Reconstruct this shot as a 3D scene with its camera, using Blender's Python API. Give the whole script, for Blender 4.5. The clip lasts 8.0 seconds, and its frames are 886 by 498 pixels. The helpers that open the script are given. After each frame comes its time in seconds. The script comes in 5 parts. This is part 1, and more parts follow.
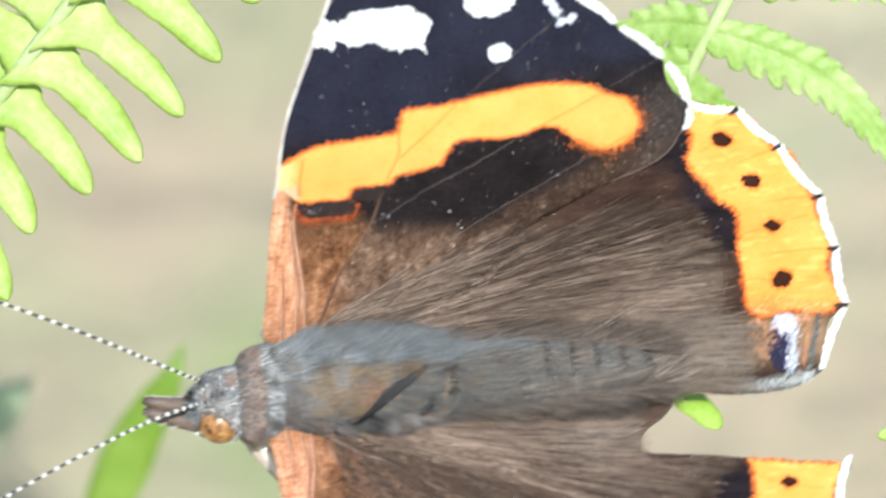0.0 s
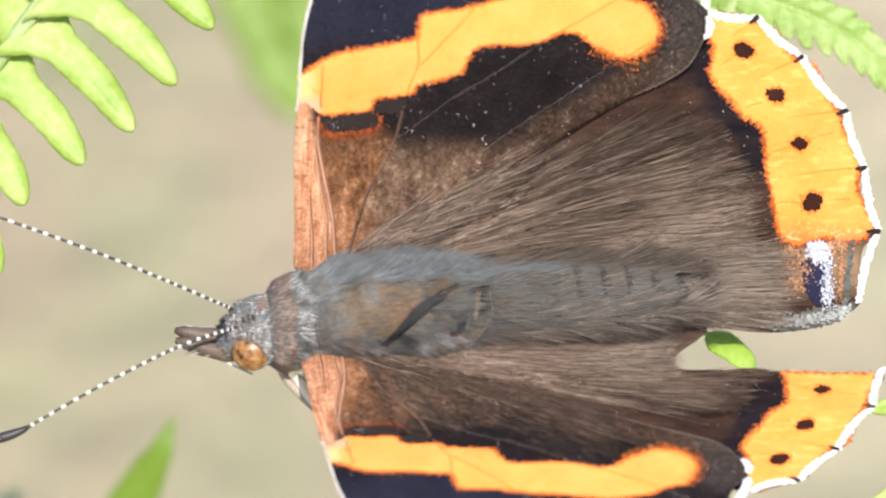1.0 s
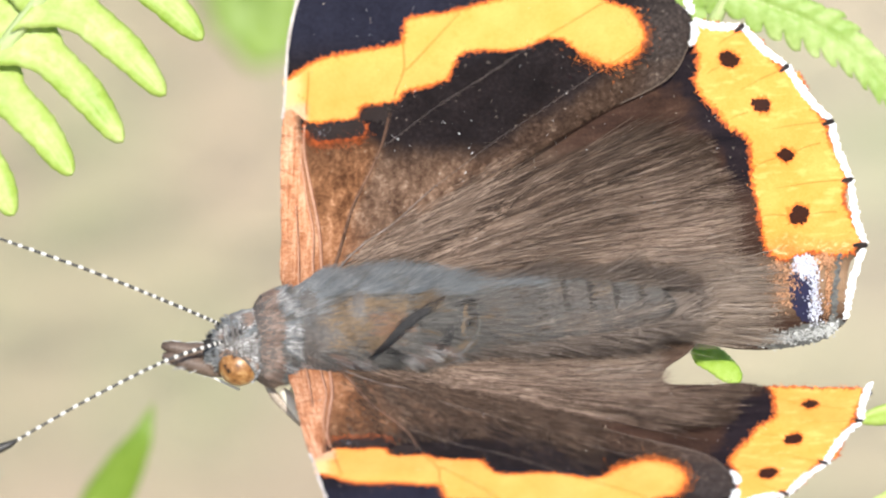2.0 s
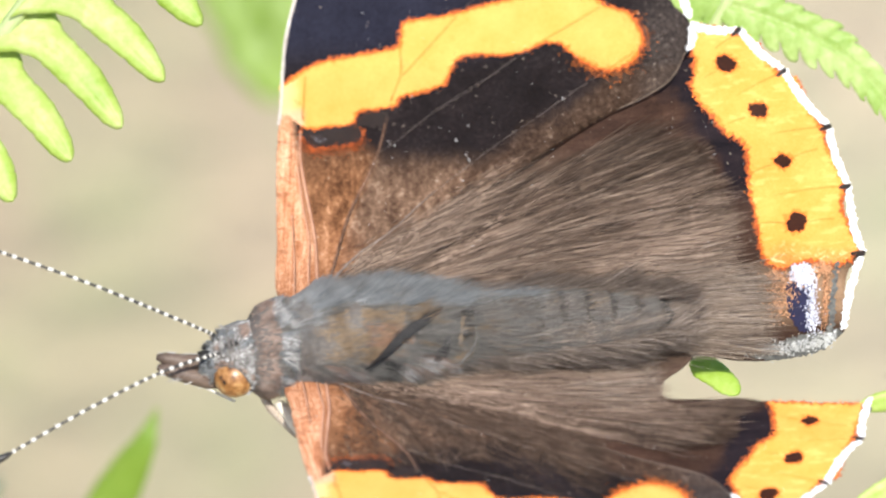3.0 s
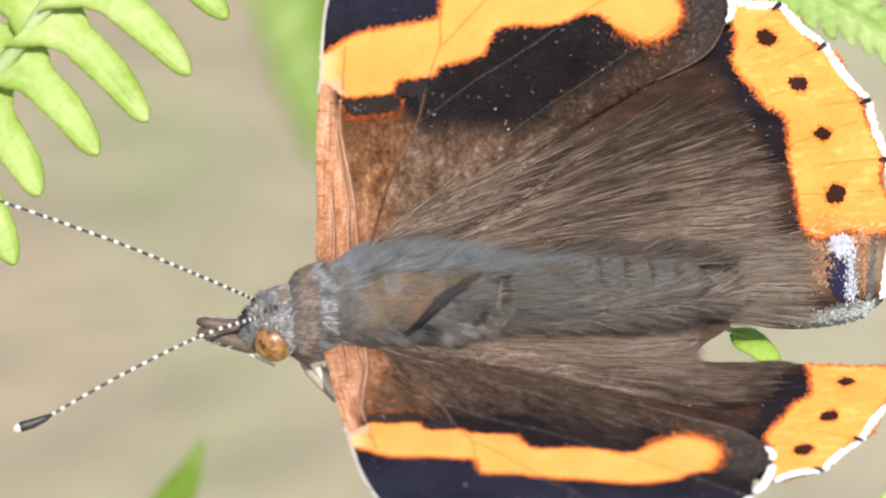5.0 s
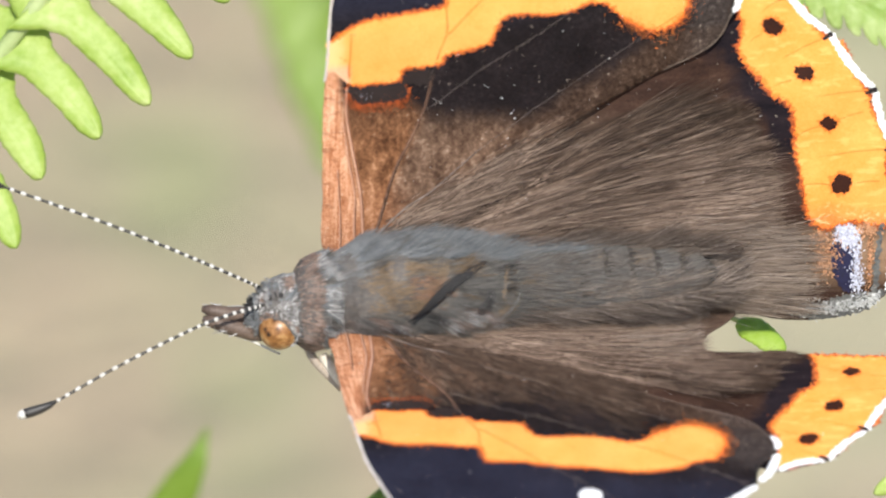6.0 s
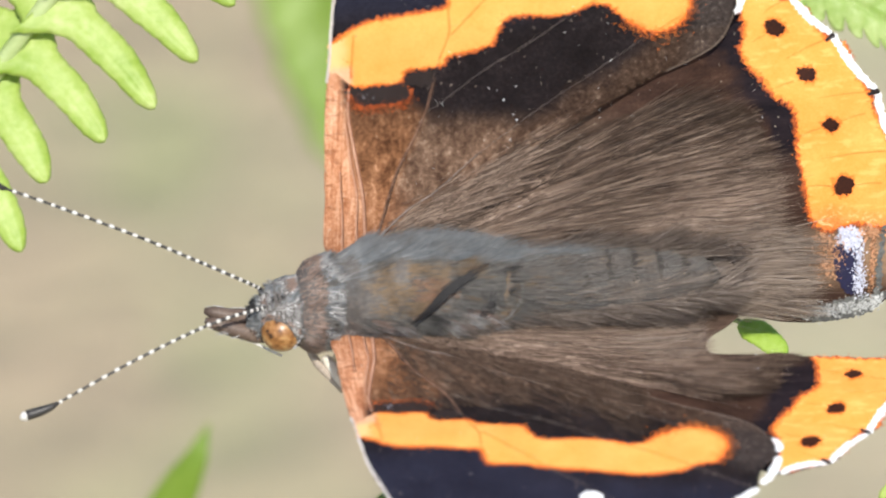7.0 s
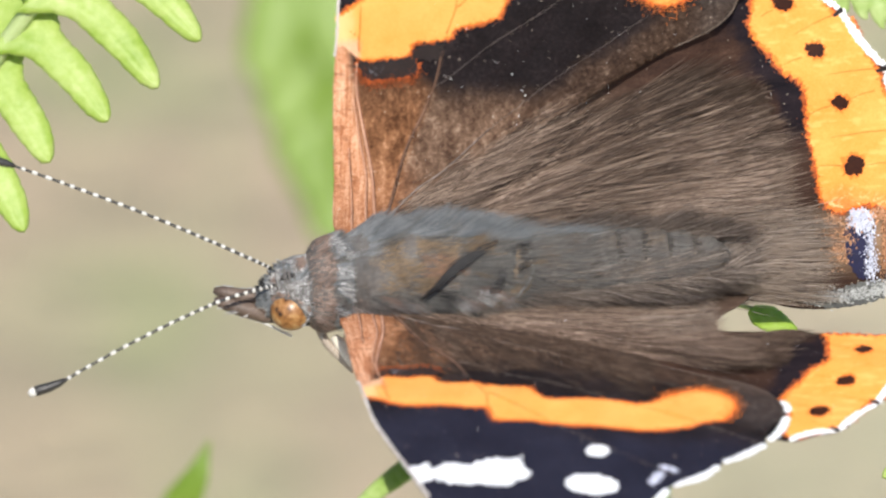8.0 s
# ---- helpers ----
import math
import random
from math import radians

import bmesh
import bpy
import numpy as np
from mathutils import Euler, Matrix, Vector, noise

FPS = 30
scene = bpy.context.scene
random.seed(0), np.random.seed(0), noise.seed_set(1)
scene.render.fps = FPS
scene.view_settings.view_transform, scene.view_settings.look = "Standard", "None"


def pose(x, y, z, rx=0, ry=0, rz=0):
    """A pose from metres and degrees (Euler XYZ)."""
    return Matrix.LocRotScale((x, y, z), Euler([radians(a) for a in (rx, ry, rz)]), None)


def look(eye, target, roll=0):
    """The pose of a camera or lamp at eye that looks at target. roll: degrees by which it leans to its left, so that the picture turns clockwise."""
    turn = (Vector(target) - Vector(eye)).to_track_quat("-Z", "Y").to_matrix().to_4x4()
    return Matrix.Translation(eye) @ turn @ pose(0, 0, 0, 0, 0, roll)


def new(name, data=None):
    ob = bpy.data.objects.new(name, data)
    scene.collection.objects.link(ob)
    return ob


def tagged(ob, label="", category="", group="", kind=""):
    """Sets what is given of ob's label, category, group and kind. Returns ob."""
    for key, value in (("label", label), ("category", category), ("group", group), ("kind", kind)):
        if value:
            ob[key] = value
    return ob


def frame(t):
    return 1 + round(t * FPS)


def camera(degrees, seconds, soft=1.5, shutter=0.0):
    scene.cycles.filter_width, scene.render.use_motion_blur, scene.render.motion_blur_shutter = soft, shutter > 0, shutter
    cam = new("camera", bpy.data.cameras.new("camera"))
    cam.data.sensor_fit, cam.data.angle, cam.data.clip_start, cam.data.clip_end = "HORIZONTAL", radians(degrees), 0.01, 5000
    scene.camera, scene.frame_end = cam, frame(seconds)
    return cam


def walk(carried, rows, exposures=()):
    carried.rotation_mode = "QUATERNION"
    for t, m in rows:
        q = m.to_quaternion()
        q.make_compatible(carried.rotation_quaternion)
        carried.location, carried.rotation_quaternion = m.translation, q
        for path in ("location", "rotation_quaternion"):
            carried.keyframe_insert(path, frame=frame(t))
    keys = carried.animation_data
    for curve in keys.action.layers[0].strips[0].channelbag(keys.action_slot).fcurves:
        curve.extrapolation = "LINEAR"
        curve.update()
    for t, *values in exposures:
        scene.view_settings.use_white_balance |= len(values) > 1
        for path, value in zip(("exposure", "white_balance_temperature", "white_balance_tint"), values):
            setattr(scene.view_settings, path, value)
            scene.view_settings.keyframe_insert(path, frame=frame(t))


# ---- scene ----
from mathutils.geometry import delaunay_2d_cdt

MM = 0.001
# ---- camera: a long lens close to a small subject ----
cam = camera(6.0, 8.0, soft=2.2, shutter=0.3)
cam.data.dof.use_dof = True
cam.data.dof.focus_distance = 0.466
cam.data.dof.aperture_fstop = 62.0

CAM_ROWS = [
    (0, -0.00497, -0.35088, 0.75371, 49.530, -0.254, -0.362),
    (0.1, -0.00425, -0.35346, 0.75075, 50.092, -0.209, -0.299),
    (0.2, -0.00568, -0.36543, 0.73575, 52.370, -0.323, -0.461),
    (0.3, -0.00254, -0.37171, 0.72741, 53.545, -0.073, -0.104),
    (0.4, -0.00326, -0.36681, 0.73394, 52.581, -0.128, -0.183),
    (0.5, -0.00371, -0.37063, 0.72883, 53.271, -0.172, -0.246),
    (0.6, -0.01123, -0.37663, 0.72043, 54.502, -0.678, -0.968),
    (0.8, -0.00763, -0.37238, 0.72638, 53.564, -0.456, -0.651),
    (1, -0.00558, -0.37849, 0.71794, 54.775, -0.325, -0.464),
    (1.2, -0.00901, -0.37520, 0.72247, 54.110, -0.567, -0.810),
    (2.3, -0.00982, -0.37260, 0.72600, 53.649, -0.661, -0.944),
    (2.5, -0.00923, -0.37654, 0.72060, 54.429, -0.607, -0.866),
    (2.8, -0.00605, -0.38474, 0.70889, 55.995, -0.387, -0.553),
    (3, -0.00736, -0.37730, 0.71956, 54.511, -0.495, -0.707),
    (3.2, -0.00580, -0.38229, 0.71247, 55.539, -0.382, -0.546),
    (3.5, -0.00104, -0.38123, 0.71406, 55.283, -0.065, -0.093),
    (4, -0.00055, -0.38013, 0.71564, 55.016, -0.035, -0.050),
    (4.5, 0.00239, -0.38444, 0.70935, 55.966, 0.223, 0.318),
    (4.7, 0.00211, -0.38599, 0.70703, 56.322, 0.230, 0.328),
    (5.8, -0.00033, -0.38600, 0.70708, 56.217, 0.100, 0.143),
    (6, 0.00280, -0.38798, 0.70407, 56.619, 0.315, 0.450),
    (6.5, 0.00218, -0.38783, 0.70430, 56.595, 0.285, 0.406),
    (7, 0.00082, -0.38622, 0.70674, 56.258, 0.199, 0.284),
    (7.5, 0.00444, -0.38583, 0.70726, 56.185, 0.448, 0.639),
    (8, -0.00000, -0.39554, 0.69238, 58.178, 0.154, 0.219),
]
walk(cam, [(t, pose(*p)) for t, *p in CAM_ROWS], exposures=[(0.0, 0.69, 6050, 4.0), (0.5, 0.48, 6350, 7.5), (1.0, 0.57, 6500, 10.0), (2.5, 0.64, 6500, 10.0), (3.5, 0.7, 6500, 10.0), (4.0, 0.68, 6500, 10.0), (4.5, 0.48, 6500, 10.0), (6.0, 0.36, 6500, 10.0), (8.0, 0.34, 6500, 10.0)])

# The plane of focus: x to the side, y up along it, z towards the lens, in millimetres
FOCUS = pose(0, 0, 0.45, 55, 0, 0) @ Matrix.Scale(MM, 4)
# Where the butterfly sits: x to its tail, y to its right wings, z up from its back
FLY_ROWS = [
    (0, -0.00037, -0.00303, 0.44773, 45.42, 3.39, 8.27, -0.77, -0.07, -0.74, 0.19),
    (0.1, 0.00128, 0.00013, 0.44650, 47.58, 1.10, 7.57, -2.27, 1.83, -2.06, 0.74),
    (0.2, 0.00142, -0.00099, 0.44873, 48.65, 1.42, 7.76, -0.75, 2.94, -0.62, 1.42),
    (0.3, 0.00108, -0.00168, 0.44863, 46.78, 2.34, 8.27, -0.92, 1.61, -0.79, 1.25),
    (0.4, 0.00116, -0.00236, 0.44835, 44.58, 2.14, 8.41, -1.90, 0.12, -1.69, -0.19),
    (0.5, 0.00156, -0.00194, 0.44732, 43.93, 1.40, 7.70, 0.73, 0.46, 0.71, 0.77),
    (0.6, 0.00142, -0.00134, 0.44896, 44.42, 1.33, 7.21, 0.62, 2.43, 0.63, 1.60),
    (0.8, 0.00110, -0.00170, 0.44777, 41.24, 1.27, 6.83, -1.05, -0.68, -0.86, -0.07),
    (1, 0.00189, -0.00152, 0.44779, 41.07, 1.03, 6.58, 1.56, 0.94, 1.58, 1.03),
    (1.2, 0.00161, -0.00193, 0.44781, 38.85, 0.84, 6.31, -0.16, -0.25, 0.72, -0.31),
    (2.3, 0.00167, -0.00208, 0.44857, 37.13, 1.11, 6.32, -0.20, -0.36, 0.47, -0.49),
    (2.5, 0.00160, -0.00243, 0.44899, 36.29, 0.69, 5.69, 0.62, -1.09, 0.58, 0.26),
    (2.8, 0.00169, -0.00172, 0.44759, 38.73, 1.72, 6.26, 0.42, 0.50, 0.93, 0.35),
    (3, 0.00153, -0.00528, 0.44856, 39.03, 1.59, 7.42, -2.31, -2.88, -2.30, -2.71),
    (3.2, 0.00185, -0.00240, 0.44821, 38.47, 1.94, 6.49, -0.05, -0.12, 0.37, -0.02),
    (3.5, 0.00173, -0.00258, 0.44793, 39.56, 1.61, 6.19, 0.62, 0.01, 0.91, 0.15),
    (4, 0.00242, -0.00336, 0.44780, 40.39, 1.59, 7.30, -0.52, 0.04, -0.47, -1.01),
    (4.5, 0.00218, -0.00274, 0.44804, 40.36, 1.49, 6.58, 0.82, 0.24, 0.93, 0.59),
    (4.7, 0.00254, -0.00252, 0.44793, 40.24, 1.40, 7.20, 0.18, 0.35, 0.40, -0.46),
    (5.8, 0.00246, -0.00314, 0.44806, 39.62, 1.97, 7.30, -0.20, 0.38, 0.25, -0.65),
    (6, 0.00278, -0.00308, 0.44773, 40.11, 1.95, 7.31, 0.22, -0.04, 0.24, -0.55),
    (6.5, 0.00265, -0.00267, 0.44767, 39.68, 1.92, 7.26, 0.21, -0.19, 0.22, -0.58),
    (7, 0.00257, -0.00300, 0.44789, 39.59, 1.78, 6.94, -0.04, -0.43, 0.05, -0.81),
    (7.5, 0.00276, -0.00336, 0.44821, 36.93, 1.97, 6.72, -0.02, -1.64, 0.06, -1.20),
    (8, 0.00296, -0.00401, 0.44775, 37.46, 1.37, 6.17, 0.14, -1.86, 0.47, -1.35),
]

# How far the frond behind the wing tip is pushed in the plane of focus, in millimetres
SWAY_ROWS = [(0, 0.0, 0.0), (0.5, 1.75, 0.36), (1, 2.18, 0.99), (2.5, 2.11, 1.41), (3, 2.05, 0.06), (3.5, 2.04, 0.75), (4, 2.48, 0.49), (4.5, 2.32, 0.91), (4.7, 2.51, 1.2), (6, 2.87, 0.8), (7, 2.68, 0.85), (8, 2.87, 0.93)]

# ---- light: high sun from behind and to one side, open sky ----
world = bpy.data.worlds.new("sky")
scene.world = world
world.use_nodes = True
SUN = Vector((0.095, -0.595, 0.80)).normalized()
sky = world.node_tree.nodes.new("ShaderNodeTexSky")
sky.sky_type, sky.sun_disc = "NISHITA", False
sky.sun_elevation = math.asin(SUN.z)
sky.sun_rotation = math.atan2(SUN.x, SUN.y)
bg = world.node_tree.nodes["Background"]
bg.inputs["Strength"].default_value = 0.13
world.node_tree.links.new(sky.outputs["Color"], bg.inputs["Color"])
sun_data = bpy.data.lights.new("sun", "SUN")
sun_data.energy, sun_data.angle, sun_data.color = 4.2, radians(0.6), (1.0, 0.965, 0.88)
sun = new("sun", sun_data)
sun.matrix_world = look(SUN * 5, (0, 0, 0))


# ---- materials ----
class Nodes:
    def __init__(self, name, rough=0.6, metal=0.0, spec=0.5):
        self.mat = bpy.data.materials.new(name)
        self.mat.use_nodes = True
        self.tree = self.mat.node_tree
        self.out = self.tree.nodes["Principled BSDF"]
        self.out.inputs["Roughness"].default_value = rough
        self.out.inputs["Metallic"].default_value = metal
        self.out.inputs["Specular IOR Level"].default_value = spec

    def node(self, kind, **values):
        n = self.tree.nodes.new(kind)
        for k, v in values.items():
            n.inputs[k.replace("_", " ")].default_value = v
        return n

    def link(self, a, b):
        self.tree.links.new(a, b)

    def coords(self):
        return self.node("ShaderNodeTexCoord").outputs["Object"]

    def noise(self, scale, detail=4.0, rough=0.6, stretch=None, distort=0.0):
        n = self.node("ShaderNodeTexNoise", Scale=scale, Detail=detail, Roughness=rough, Distortion=distort)
        at = self.coords()
        if stretch:
            m = self.node("ShaderNodeMapping")
            m.inputs["Scale"].default_value = stretch
            self.link(at, m.inputs["Vector"])
            at = m.outputs["Vector"]
        self.link(at, n.inputs["Vector"])
        return n.outputs["Fac"]

    def ramp(self, value, *stops):
        n = self.node("ShaderNodeValToRGB")
        while len(n.color_ramp.elements) < len(stops):
            n.color_ramp.elements.new(0.5)
        for e, (p, c) in zip(n.color_ramp.elements, stops):
            e.position, e.color = p, (*c, 1.0)
        self.link(value, n.inputs["Fac"])
        return n.outputs["Color"]

    def math(self, op, a, b=None, c=None):
        n = self.node("ShaderNodeMath")
        n.operation = op
        for i, v in enumerate((a, b, c)):
            if v is None:
                continue
            if isinstance(v, (int, float)):
                n.inputs[i].default_value = v
            else:
                self.link(v, n.inputs[i])
        return n.outputs[0]

    def mix(self, fac, a, b, how="MIX"):
        n = self.tree.nodes.new("ShaderNodeMix")
        n.data_type, n.blend_type = "RGBA", how
        for s, v in ((n.inputs[0], fac), (n.inputs[6], a), (n.inputs[7], b)):
            if isinstance(v, (int, float)):
                s.default_value = v
            elif isinstance(v, tuple):
                s.default_value = (*v, 1.0)
            else:
                self.link(v, s)
        return n.outputs[2]

    def span(self):
        """Place on a wing in millimetres: back from the hinge, and out along it on either side."""
        n = self.node("ShaderNodeSeparateXYZ")
        self.link(self.coords(), n.inputs[0])
        return self.math("MULTIPLY", n.outputs[0], 1 / MM), self.math("MULTIPLY", self.math("ABSOLUTE", n.outputs[1]), 1 / MM)

    def ease(self, value, lo, hi):
        n = self.node("ShaderNodeMapRange", From_Min=lo, From_Max=hi)
        n.interpolation_type = "SMOOTHSTEP"
        self.link(value, n.inputs["Value"])
        return n.outputs[0]

    def island(self):
        return self.node("ShaderNodeNewGeometry").outputs["Random Per Island"]

    def done(self, colour, bump=None, strength=0.3, depth=0.05):
        if isinstance(colour, tuple):
            self.out.inputs["Base Color"].default_value = (*colour, 1.0)
        else:
            self.link(colour, self.out.inputs["Base Color"])
        if bump is not None:
            b = self.node("ShaderNodeBump", Strength=strength, Distance=depth * MM)
            self.link(bump, b.inputs["Height"])
            self.link(b.outputs["Normal"], self.out.inputs["Normal"])
        return self.mat


def scaly(name, dark, light, rough=0.55, spec=0.35, stretch=(1, 1, 1), fine=9000.0, sheen=0.0):
    """Wing scales: fine shingled grain over slow patches."""
    n = Nodes(name, rough, 0.0, spec)
    grain = n.noise(fine, 2.0, 0.7, stretch)
    slow = n.noise(450.0, 3.0)
    both = n.math("MULTIPLY_ADD", slow, 0.5, n.math("MULTIPLY", grain, 0.5))
    n.out.inputs["Sheen Weight"].default_value = sheen
    return n.done(n.ramp(both, (0.3, dark), (0.7, light)), grain, 0.5, 0.03)


def forewing_material(name):
    """Salmon leading edge, rusty cell, grey-brown behind it, velvet black outside."""
    n = Nodes(name, 0.62, 0.0, 0.12)
    grain = n.noise(5200.0, 3.0, 0.8)
    streak = n.noise(2300.0, 4.0, 0.75, distort=0.6)
    slow = n.noise(300.0, 3.0)
    a, b = n.span()
    wander = n.math("MULTIPLY", n.math("SUBTRACT", slow, 0.5), 2.4)
    fray = n.math("MULTIPLY", n.math("SUBTRACT", grain, 0.5), 1.0)
    both = n.math("MULTIPLY_ADD", streak, 0.5, n.math("MULTIPLY", grain, 0.5))
    # behind the cell: grey-brown, its scales in rows that run out from the root
    ray = n.noise(1500.0, 4.0, 0.7, (1.0, 0.45, 1.0))
    mixed = n.math("MULTIPLY_ADD", ray, 0.45, n.math("MULTIPLY", both, 0.55))
    brown = n.ramp(mixed, (0.40, (0.058, 0.031, 0.020)), (0.485, (0.125, 0.073, 0.048)), (0.56, (0.215, 0.135, 0.092)), (0.65, (0.46, 0.33, 0.245)))
    cell = n.ramp(mixed, (0.40, (0.070, 0.028, 0.013)), (0.48, (0.165, 0.073, 0.034)), (0.56, (0.29, 0.135, 0.066)), (0.65, (0.60, 0.33, 0.19)))
    umber = n.ramp(both, (0.41, (0.014, 0.008, 0.006)), (0.53, (0.044, 0.026, 0.018)), (0.66, (0.15, 0.098, 0.072)))
    # the cell lies in front of a line from the root to the bar's outer end
    inner = n.math("ADD", n.math("MULTIPLY_ADD", b, -0.315, a), n.math("MULTIPLY", n.math("SUBTRACT", streak, 0.5), 0.8))
    c = n.mix(n.ease(inner, -8.4, -9.3), brown, cell)
    c = n.mix(n.math("MULTIPLY", n.ease(n.math("ADD", n.math("MULTIPLY_ADD", n.math("MAXIMUM", a, -3.0), 0.25, b), wander), 6.2, 9.6), 0.85), c, n.mix(n.ease(inner, -8.0, -9.5), umber, n.mix(0.4, umber, cell)))
    c = n.mix(n.math("MULTIPLY", n.math("MULTIPLY", n.ease(n.math("ADD", b, wander), 7.0, 2.0), n.ease(a, -5.5, -8.0)), 0.6), c, n.ramp(mixed, (0.40, (0.20, 0.080, 0.036)), (0.5, (0.40, 0.175, 0.085)), (0.62, (0.68, 0.37, 0.22))))
    # salmon strip along the leading edge, as wide as the first vein leaves it
    strip = n.math("ADD", n.math("MULTIPLY_ADD", n.ease(b, 2.0, 9.8), 1.1, a), n.math("MULTIPLY", n.math("SUBTRACT", streak, 0.5), 0.35))
    line = n.noise(1500.0, 3.0, 0.7, (5.0, 0.25, 1.0))
    crack = n.noise(1400.0, 2.0, 0.5, (0.7, 2.2, 1.0), 0.7)
    salmon = n.ramp(n.math("MULTIPLY_ADD", line, 0.6, n.math("MULTIPLY", grain, 0.4)), (0.37, (0.30, 0.10, 0.042)), (0.5, (0.58, 0.265, 0.14)), (0.63, (0.82, 0.51, 0.34)))
    salmon = n.mix(n.math("MULTIPLY", n.ease(crack, 0.56, 0.65), 0.5), salmon, (0.22, 0.075, 0.035))
    # redder towards the root, with the shade there painted in
    salmon = n.mix(n.math("MULTIPLY", n.ease(n.math("ADD", b, wander), 6.5, 1.5), 0.5), salmon, n.ramp(mixed, (0.40, (0.17, 0.065, 0.03)), (0.5, (0.36, 0.155, 0.078)), (0.62, (0.62, 0.33, 0.20))))
    c = n.mix(n.ease(strip, -8.5, -9.4), c, salmon)
    # black outside a line that rises towards the outer margin, and a little further in at the leading edge
    edge = n.math("ADD", n.math("MULTIPLY", n.math("MAXIMUM", a, 0.0), 0.66), n.math("ADD", n.math("MULTIPLY", n.ease(a, -0.5, -3.5), 0.6), n.math("MULTIPLY", n.ease(a, -5.6, -7.2), 1.1)))
    out = n.math("ADD", n.math("SUBTRACT", b, edge), n.math("ADD", wander, fray))
    rows = n.math("MULTIPLY_ADD", slow, 0.4, n.math("MULTIPLY", grain, 0.6))
    dark = n.ramp(rows, (0.40, (0.006, 0.0045, 0.005)), (0.53, (0.014, 0.0105, 0.0115)), (0.64, (0.030, 0.022, 0.023)), (0.75, (0.10, 0.073, 0.062)))
    # the bluish sky sheen on the black tip is put into its colour
    tip = n.ramp(rows, (0.35, (0.008, 0.008, 0.016)), (0.65, (0.022, 0.023, 0.040)), (0.78, (0.055, 0.054, 0.070)))
    dark = n.mix(n.ease(n.math("ADD", a, n.math("MULTIPLY", wander, 1.4)), 3.0, -4.0), dark, n.mix(n.ease(b, 14.0, 17.0), dark, tip))
    dark = n.mix(n.ease(n.math("ADD", b, wander), 17.6, 20.5), dark, tip)
    c = n.mix(n.math("MULTIPLY", n.ease(out, 7.9, 9.7), n.ease(strip, -9.5, -8.9)), c, dark)
    c = n.mix(n.ease(b, 13.3, 13.9), c, dark)
    # grey scaling along the hind margin near the corner
    c = n.mix(n.math("MULTIPLY", n.math("MULTIPLY", n.ease(a, 7.6, 9.6), n.ease(b, 18.6, 16.0)), 0.6), c, n.ramp(both, (0.42, (0.030, 0.023, 0.021)), (0.56, (0.085, 0.066, 0.057)), (0.68, (0.26, 0.22, 0.20))))
    speck = n.ease(n.noise(5200.0, 1.0, 0.4), 0.77, 0.80)
    c = n.mix(speck, c, (0.45, 0.37, 0.30))
    return n.done(c, n.math("ADD", grain, streak), 0.5, 0.04)


def hindwing_material(name):
    """Brown, paler and hairier towards the body, darker before the orange border."""
    n = Nodes(name, 0.75, 0.0, 0.06)
    grain = n.noise(9000.0, 2.0, 0.7)
    streak = n.noise(1300.0, 5.0, 0.7, (0.2, 1.0, 1.0))
    both = n.math("MULTIPLY_ADD", streak, 0.6, n.math("MULTIPLY", grain, 0.4))
    brown = n.ramp(both, (0.3, (0.040, 0.025, 0.018)), (0.55, (0.095, 0.062, 0.045)), (0.75, (0.19, 0.135, 0.10)))
    dark = n.ramp(both, (0.3, (0.014, 0.008, 0.007)), (0.55, (0.052, 0.028, 0.020)), (0.75, (0.135, 0.075, 0.052)))
    tan = n.ramp(both, (0.3, (0.15, 0.085, 0.05)), (0.7, (0.34, 0.22, 0.14)))
    a, b = n.span()
    far = n.ease(n.math("ADD", n.math("MULTIPLY_ADD", a, 0.55, n.math("MULTIPLY", b, 0.55)), n.math("MULTIPLY", n.noise(500.0), 3.5)), 7.8, 10.8)
    near = n.ease(b, 2.5, 0.5)
    c = n.mix(far, brown, dark)
    # blue-black blotches along the inner edge of the border
    beside = n.math("ADD", n.math("MULTIPLY_ADD", b, 0.54, a), n.math("MULTIPLY", n.math("SUBTRACT", n.noise(420.0, 3.0), 0.5), 4.5))
    black = n.ramp(both, (0.35, (0.007, 0.0058, 0.008)), (0.6, (0.021, 0.015, 0.018)), (0.75, (0.075, 0.048, 0.042)))
    c = n.mix(n.math("MULTIPLY", n.ease(beside, 16.2, 17.6), n.ease(b, 5.0, 7.0)), c, black)
    c = n.mix(near, c, n.mix(n.ease(a, 13.0, 17.0), brown, tan))
    speck = n.ease(n.noise(5200.0, 1.0, 0.4), 0.77, 0.80)
    return n.done(n.mix(speck, c, (0.42, 0.35, 0.28)), both, 0.5, 0.05)


def hair_material(name, *stops):
    n = Nodes(name, 0.6, 0.0, 0.2)
    return n.done(n.ramp(n.island(), *stops))


